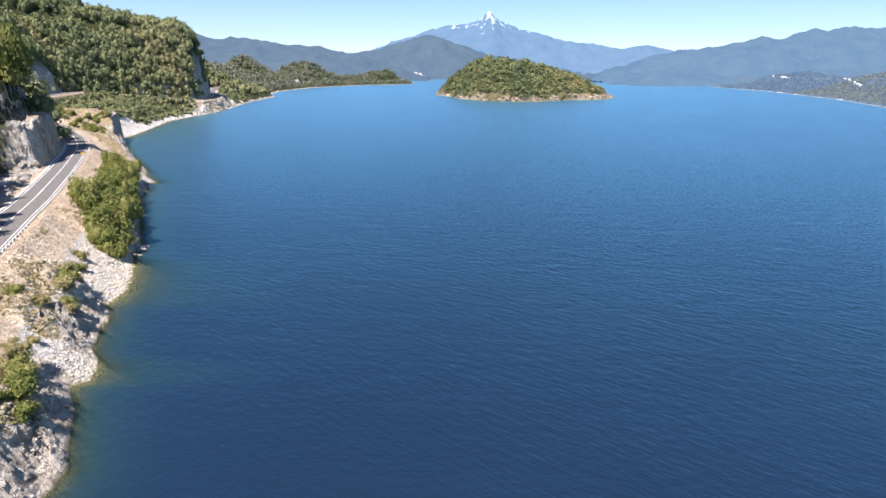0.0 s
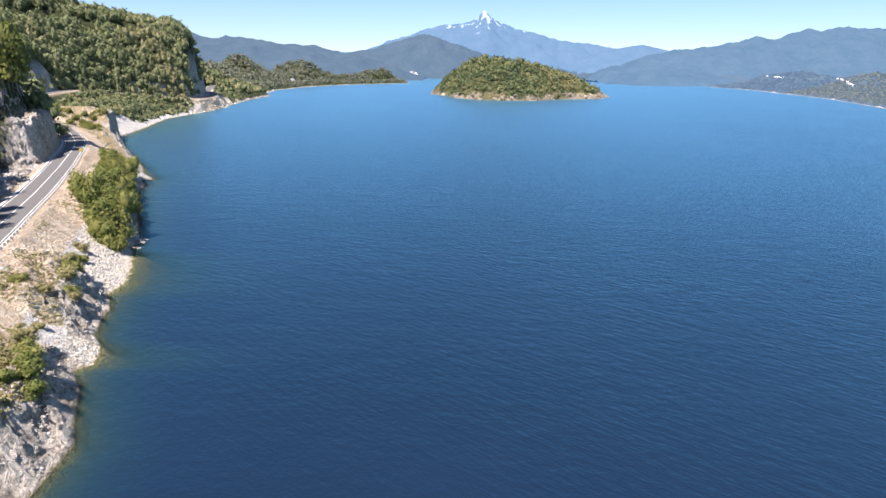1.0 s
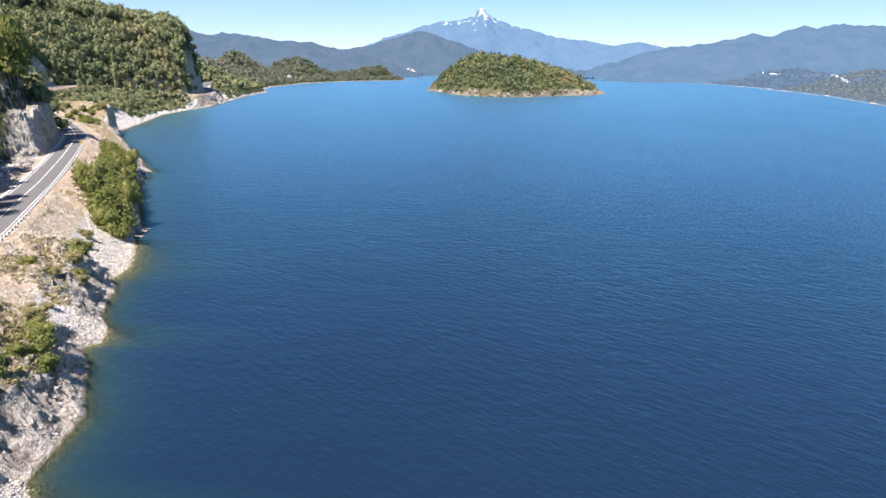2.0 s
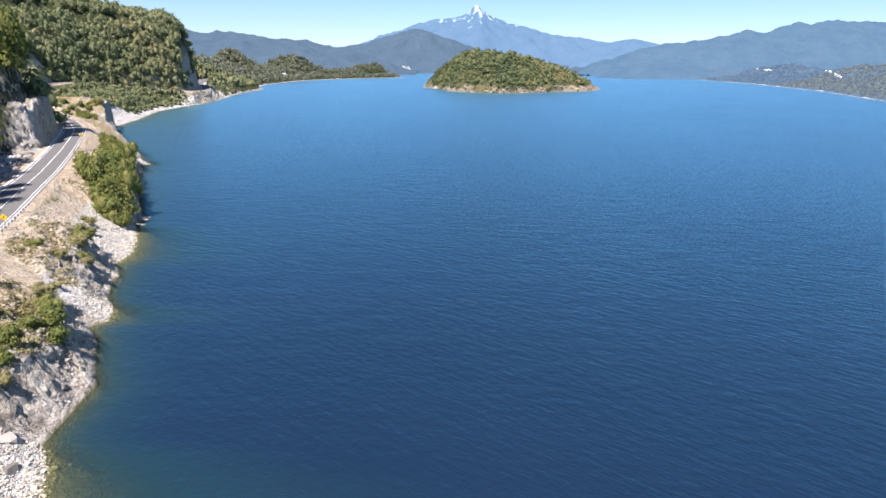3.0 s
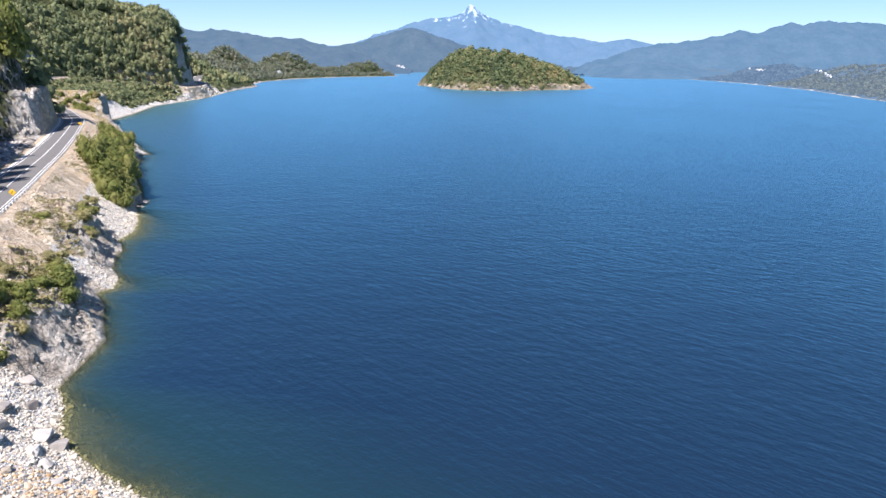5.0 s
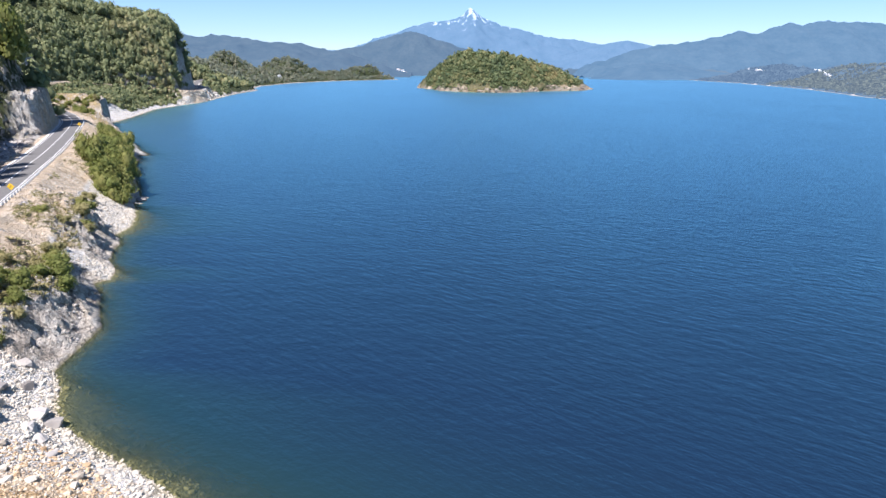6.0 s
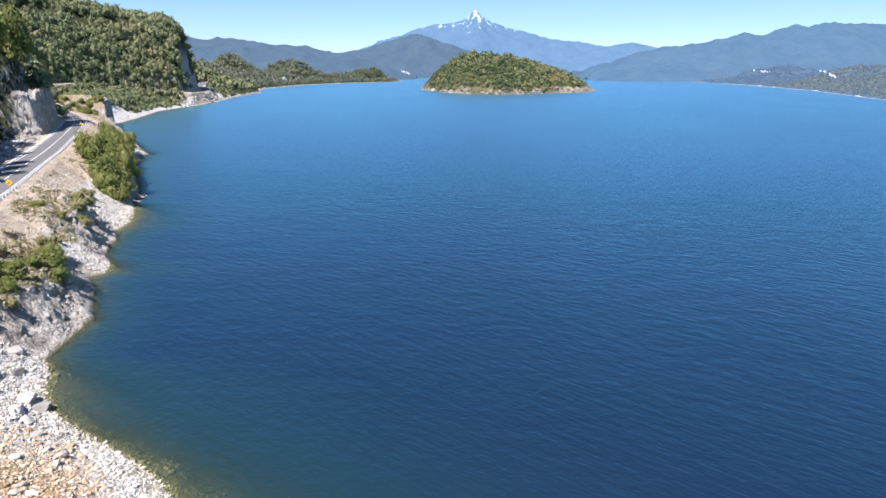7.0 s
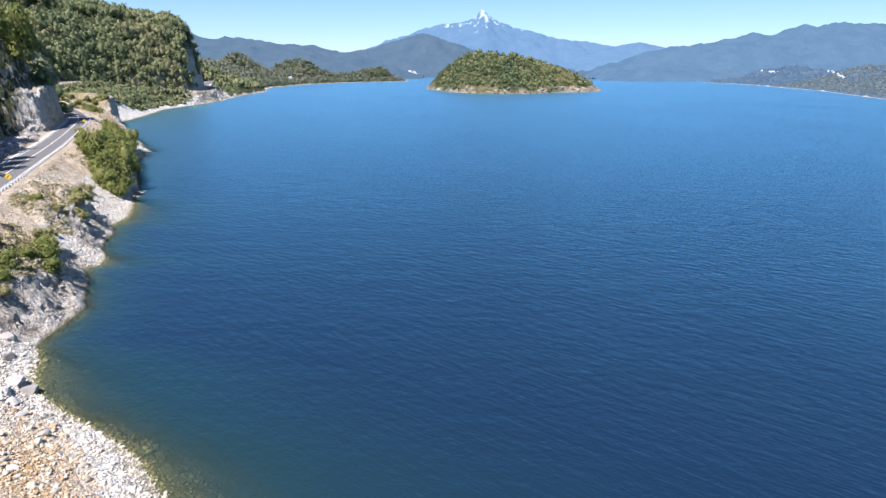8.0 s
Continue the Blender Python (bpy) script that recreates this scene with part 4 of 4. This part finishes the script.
# ---- dry grass ----
x, y, z = scatter(30000, 60, 160, 2, 40, lambda d, r, e, x, y: (d > 4.5) & (r - d > 0.8) & ((STEEP(y) > 0.4) | (d > 11)) & (fbm(x, y, 8, 3) > np.where(STEEP(y) > 0.4, -0.3, 0.15)), 10)
woods("dry_grass", [(a, b, c - 0.12, rng.uniform(0.18, 0.5), rng.uniform(0.5, 1.0)) for a, b, c in zip(x, y, z)], DRYLEAF, "tufts of dry yellow grass on the bank", 12, 0.34, 16, 0.7, False)


# ---- stones ----
def stone_shape(seed, flat=0.7):
    r = np.random.RandomState(seed)
    bm = bmesh.new()
    bmesh.ops.create_icosphere(bm, subdivisions=1, radius=1)
    for v in bm.verts:
        v.co *= r.uniform(0.72, 1.2)
        v.co.z *= flat
    V = np.array([v.co[:] for v in bm.verts])
    F = np.array([[v.index for v in f.verts] for f in bm.faces])
    bm.free()
    return V, F


SHAPES = [stone_shape(80 + i, 0.55 + 0.05 * i) for i in range(6)]


def turned(V, r, rng_):
    e = Euler((rng_.uniform(-0.4, 0.4), rng_.uniform(-0.4, 0.4), rng_.uniform(0, 6.28))).to_matrix()
    return (V * (r * rng_.uniform(0.8, 1.3), r * rng_.uniform(0.7, 1.0), r)) @ np.array(e).T


def rubble(name, places, mat, label, seed):
    """Many stones in one mesh: places are rows of x, y, z, radius."""
    g = np.random.RandomState(seed)
    vs, fs, at = [], [], 0
    for x, y, z, r in places:
        V, F = SHAPES[g.randint(6)]
        vs.append(turned(V, r, g) + (x, y, z))
        fs.append(F + at)
        at += len(V)
    me = bpy.data.meshes.new(name)
    me.from_pydata(np.concatenate(vs).tolist(), [], np.concatenate(fs).tolist())
    me.materials.append(mat)
    return tagged(new(name, me), label, "stones", kind="stuff")


def beachy(d, r, e, x, y):
    far_up = np.where(y < 70, 13, np.where(y < 112, 4.5, 9.0))
    return (d > -0.8) & (d < far_up) & (STEEP(y) < 0.45) & (r - d > 3) & (y < 160)


x, y, z = scatter(80000, 38, 160, -6, 24, beachy, 17)
size = rng.gamma(2.0, 0.03, len(x)) + 0.045
ochre = (y < 52) & (((shore(y) - x) * 0.9) > 4.0) & (rng.rand(len(x)) < 0.8)
rubble("beach_stones", [(a, b, c + s * 0.2, s) for a, b, c, s in zip(x[~ochre], y[~ochre], z[~ochre], size[~ochre])], PALE_STONE, "pale grey-white angular stones along the water", 18)
rubble("gravel_bank", [(a, b, c + s * 0.2, s) for a, b, c, s in zip(x[ochre], y[ochre], z[ochre], size[ochre])], OCHRE_STONE, "ochre and tan gravel on the fill slope", 19)
x, y, z = scatter(2500, 40, 135, -8, 1, lambda d, r, e, x, y: (d < -0.3) & (d > -5.5) & (STEEP(y) < 0.45) & (fbm(x, y, 4, 2) > -0.2), 46)
rubble("lakebed_stones", [(a, b, c, rng.gamma(2.0, 0.035) + 0.06) for a, b, c in zip(x[:700], y[:700], z[:700])], GREY_STONE, "brownish stones under the clear shallow water", 47)
x, y, z = scatter(5000, 68, 128, 0, 30, lambda d, r, e, x, y: (d > 0.5) & (r - d > 1) & (STEEP(y) > 0.5) & (fbm(x, y, 6, 3) > 0.1), 20)
rubble("loose_rock", [(a, b, c + 0.05, rng.gamma(2.0, 0.055) + 0.06) for a, b, c in zip(x, y, z)], GREY_STONE, "loose broken grey rock on the bank", 22)
x, y, z = scatter(3000, 150, 199, 20, 60, lambda d, r, e, x, y: (e > 0.8) & (e < 9.5), 27)
rubble("fallen_rock", [(a, b, c + 0.1, rng.gamma(2.0, 0.2) + 0.15) for a, b, c in zip(x, y, z)], GREY_STONE, "fallen grey rocks below the rock cut", 28)
x, y, z = scatter(2500, 390, 640, -3, 30, lambda d, r, e, x, y: (d > 0.5) & (d < np.where(y < 470, 14, 4)), 23)
rubble("far_beach_stones", [(a, b, c + 0.1, rng.uniform(0.2, 0.5)) for a, b, c in zip(x, y, z)], PALE_STONE, "pale stones on the gravel shore", 24)
x, y, z = scatter(9000, 96, 166, 2, 40, lambda d, r, e, x, y: (d > 5) & (r - d > 0.4) & (fbm(x, y, 7, 3) > -0.25), 29)
rubble("verge_stones", [(a, b, c + 0.02, rng.gamma(2.0, 0.035) + 0.05) for a, b, c in zip(x[:2600], y[:2600], z[:2600])], PALE_STONE, "small pale stones scattered over the dirt verge", 32)
x, y, z = scatter(5000, 790, 2310, -3, 9, lambda d, r, e, x, y: (d > -1.5) & (d < 2.5) & (fbm(x, y, 40, 3) > -0.25), 41)
rubble("shore_rocks", [(a, b, c + 0.1, rng.gamma(2.0, 0.35) + 0.3) for a, b, c in zip(x[:1500], y[:1500], z[:1500])], GREY_STONE, "grey rocks along the wooded shore", 42)
x, y, z = scatter(6000, 610, 880, -1, 14, lambda d, r, e, x, y: (d > -0.5) & (r - d > 0.5) & (d < np.where(y < 790, 12, 5)), 43)
rubble("bank_rocks", [(a, b, c + 0.1, rng.gamma(1.6, 0.22) + 0.2) for a, b, c in zip(x[:1500], y[:1500], z[:1500])], PALE_STONE, "pale broken rock below the far road bend", 44)
rng2 = np.random.RandomState(9)
x, y = rng2.uniform(-10, 380, 14000), rng2.uniform(955, 1200, 14000)
z, q = island_height(x, y)
ok = (q > 0.96) & (q < 1.003) & (fbm(x, y, 16, 3) > -0.2)
rubble("island_rocks", [(a, b, c, 0.5 + rng2.gamma(1.5, 0.8)) for a, b, c in zip(x[ok], y[ok], z[ok])], BROWN_STONE, "pale brown rocks round the island", 25)

# single boulders
BOULDER = []
for i in range(5):
    r = np.random.RandomState(120 + i)
    bm = bmesh.new()
    bmesh.ops.create_icosphere(bm, subdivisions=2, radius=1)
    planes = [(Vector(r.normal(size=3)).normalized(), r.uniform(0.45, 0.75)) for _ in range(11)]
    for v in bm.verts:
        for n, far_ in planes:
            over = v.co.dot(n) - far_
            if over > 0:
                v.co -= n * over
        v.co *= 1.15 + 0.10 * noise.noise(v.co * 2.5 + Vector((i * 7, 0, 0)))
        v.co.x *= 1.25
        v.co.z *= 0.8
    me = bpy.data.meshes.new("boulder")
    bm.to_mesh(me)
    bm.free()
    me.materials.append(GREY_STONE)
    BOULDER.append(me)


def boulder(k, x, y, r, turn=0.0, sink=0.25, label="weathered grey boulder on the stony beach"):
    ob = new("boulder", BOULDER[k])
    z = float(height(np.array(float(x)), np.array(float(y)))) + r * (0.4 - sink)
    ob.matrix_basis = Matrix.Translation((x, y, z)) @ Matrix.Rotation(turn, 4, "Z") @ Matrix.Diagonal((r, r, r, 1))
    return tagged(ob, label, "boulder", "boulders on the beach")


boulder(1, -37.9, 57.8, 0.95, 0.3, 0.15, "large dark boulder with a white patch on the beach")
boulder(2, -39.9, 58.4, 1.2, 1.2, 0.55, "flat pale rock slab on the beach")
boulder(4, -38.2, 55.2, 0.9, 2.0)
for k, x, y, r in [(0, -41.5, 54.6, 1.1), (3, -43.0, 57.5, 1.2), (2, -45.0, 61.0, 0.9), (1, -43.8, 63.5, 0.8), (4, -36.0, 53.2, 0.7), (0, -33.5, 50.5, 0.6), (3, -46.5, 67.5, 1.0),
                   (1, -76.8, 161.0, 1.7), (3, -77.6, 164.5, 1.6), (0, -78.4, 168.0, 1.4)]:
    boulder(k, x, y, r, k + x, 0.3)

big = [(a, b) for a, b in zip(*scatter(2600, 40, 158, -2, 16, beachy, 26)[:2])][:290]
PIECES = []
for V, F in SHAPES:
    me = bpy.data.meshes.new("stone")
    me.from_pydata(V.tolist(), [], F.tolist())
    me.materials.append(PALE_STONE)
    PIECES.append(me)
for a, b in big:
    r = rng.uniform(0.14, 0.30) * (1.6 if b < 70 and rng.rand() < 0.4 else 1.0)
    ob = new("stone", PIECES[rng.randint(6)])
    ob.parent = ground
    ob.matrix_basis = Matrix.Translation((a, b, float(height(np.array(a), np.array(b))) + r * 0.25)) @ Euler((rng.uniform(-0.3, 0.3), rng.uniform(-0.3, 0.3), rng.uniform(0, 6.28))).to_matrix().to_4x4() @ Matrix.Diagonal(
        (r * 1.2, r * 0.9, r, 1))


# ---- houses across the water ----
def house(x, y, z, w, l, h, turn, label):
    root = new("house")
    part("wall", block_mesh("wall", w, l, h, HOUSE, 0.02), root).location.z = h / 2
    bm = bmesh.new()
    o = 0.4
    v = [bm.verts.new(p) for p in ((-w / 2 - o, -l / 2 - o, h), (w / 2 + o, -l / 2 - o, h), (0, -l / 2 - o, h + w * 0.4), (-w / 2 - o, l / 2 + o, h), (w / 2 + o, l / 2 + o, h), (0, l / 2 + o, h + w * 0.4))]
    for f in ((0, 2, 1), (3, 4, 5), (0, 3, 5, 2), (1, 2, 5, 4), (0, 1, 4, 3)):
        bm.faces.new([v[k] for k in f])
    me = bpy.data.meshes.new("roof")
    bm.to_mesh(me)
    bm.free()
    me.materials.append(ROOF if l > 9 else HOUSE)
    part("roof", me, root)
    root.matrix_basis = Matrix.Translation((x, y, z)) @ Matrix.Rotation(turn, 4, "Z")
    return tagged(root, label, "house", "houses across the lake")


for i in range(18):
    u = rng.uniform(0, 1)
    x, y = 1085 + u * 100, 2000 + rng.uniform(-25, 25)
    house(x, y, 42 - u * 11 + rng.uniform(-2, 1) - 3, rng.uniform(4, 6.5), rng.uniform(4, 7), rng.uniform(2.2, 3.6), rng.uniform(0, 3), "small white house on the wooded bank")
for x, y, z in [(846, 1300, 36), (852, 1296, 35), (859, 1302, 34), (866, 1298, 30), (871, 1303, 28), (876, 1297, 26), (868, 1292, 26), (880, 1300, 23), (874, 1290, 23)]:
    house(x, y, z, rng.uniform(2.4, 3.6), rng.uniform(2.5, 4), rng.uniform(1.8, 2.4), rng.uniform(0, 3), "small white house among trees on the bank")
for i in range(9):
    house(-146 + i * 8 + rng.uniform(-3, 3), 3750 + rng.uniform(-20, 20), 36 - i * 3.2 + rng.uniform(-4, 4), rng.uniform(7, 11), rng.uniform(7, 11), rng.uniform(5, 8), rng.uniform(0, 3), "white house in a village at the foot of the mountain")
for x, y, w in [(-367, 1600, 9), (-376, 1606, 7), (-241, 1800, 7)]:
    house(x, y, float(height(np.array(float(x)), np.array(float(y)))) + 3, w, 8, 5, 0.4, "white house among trees on the peninsula")
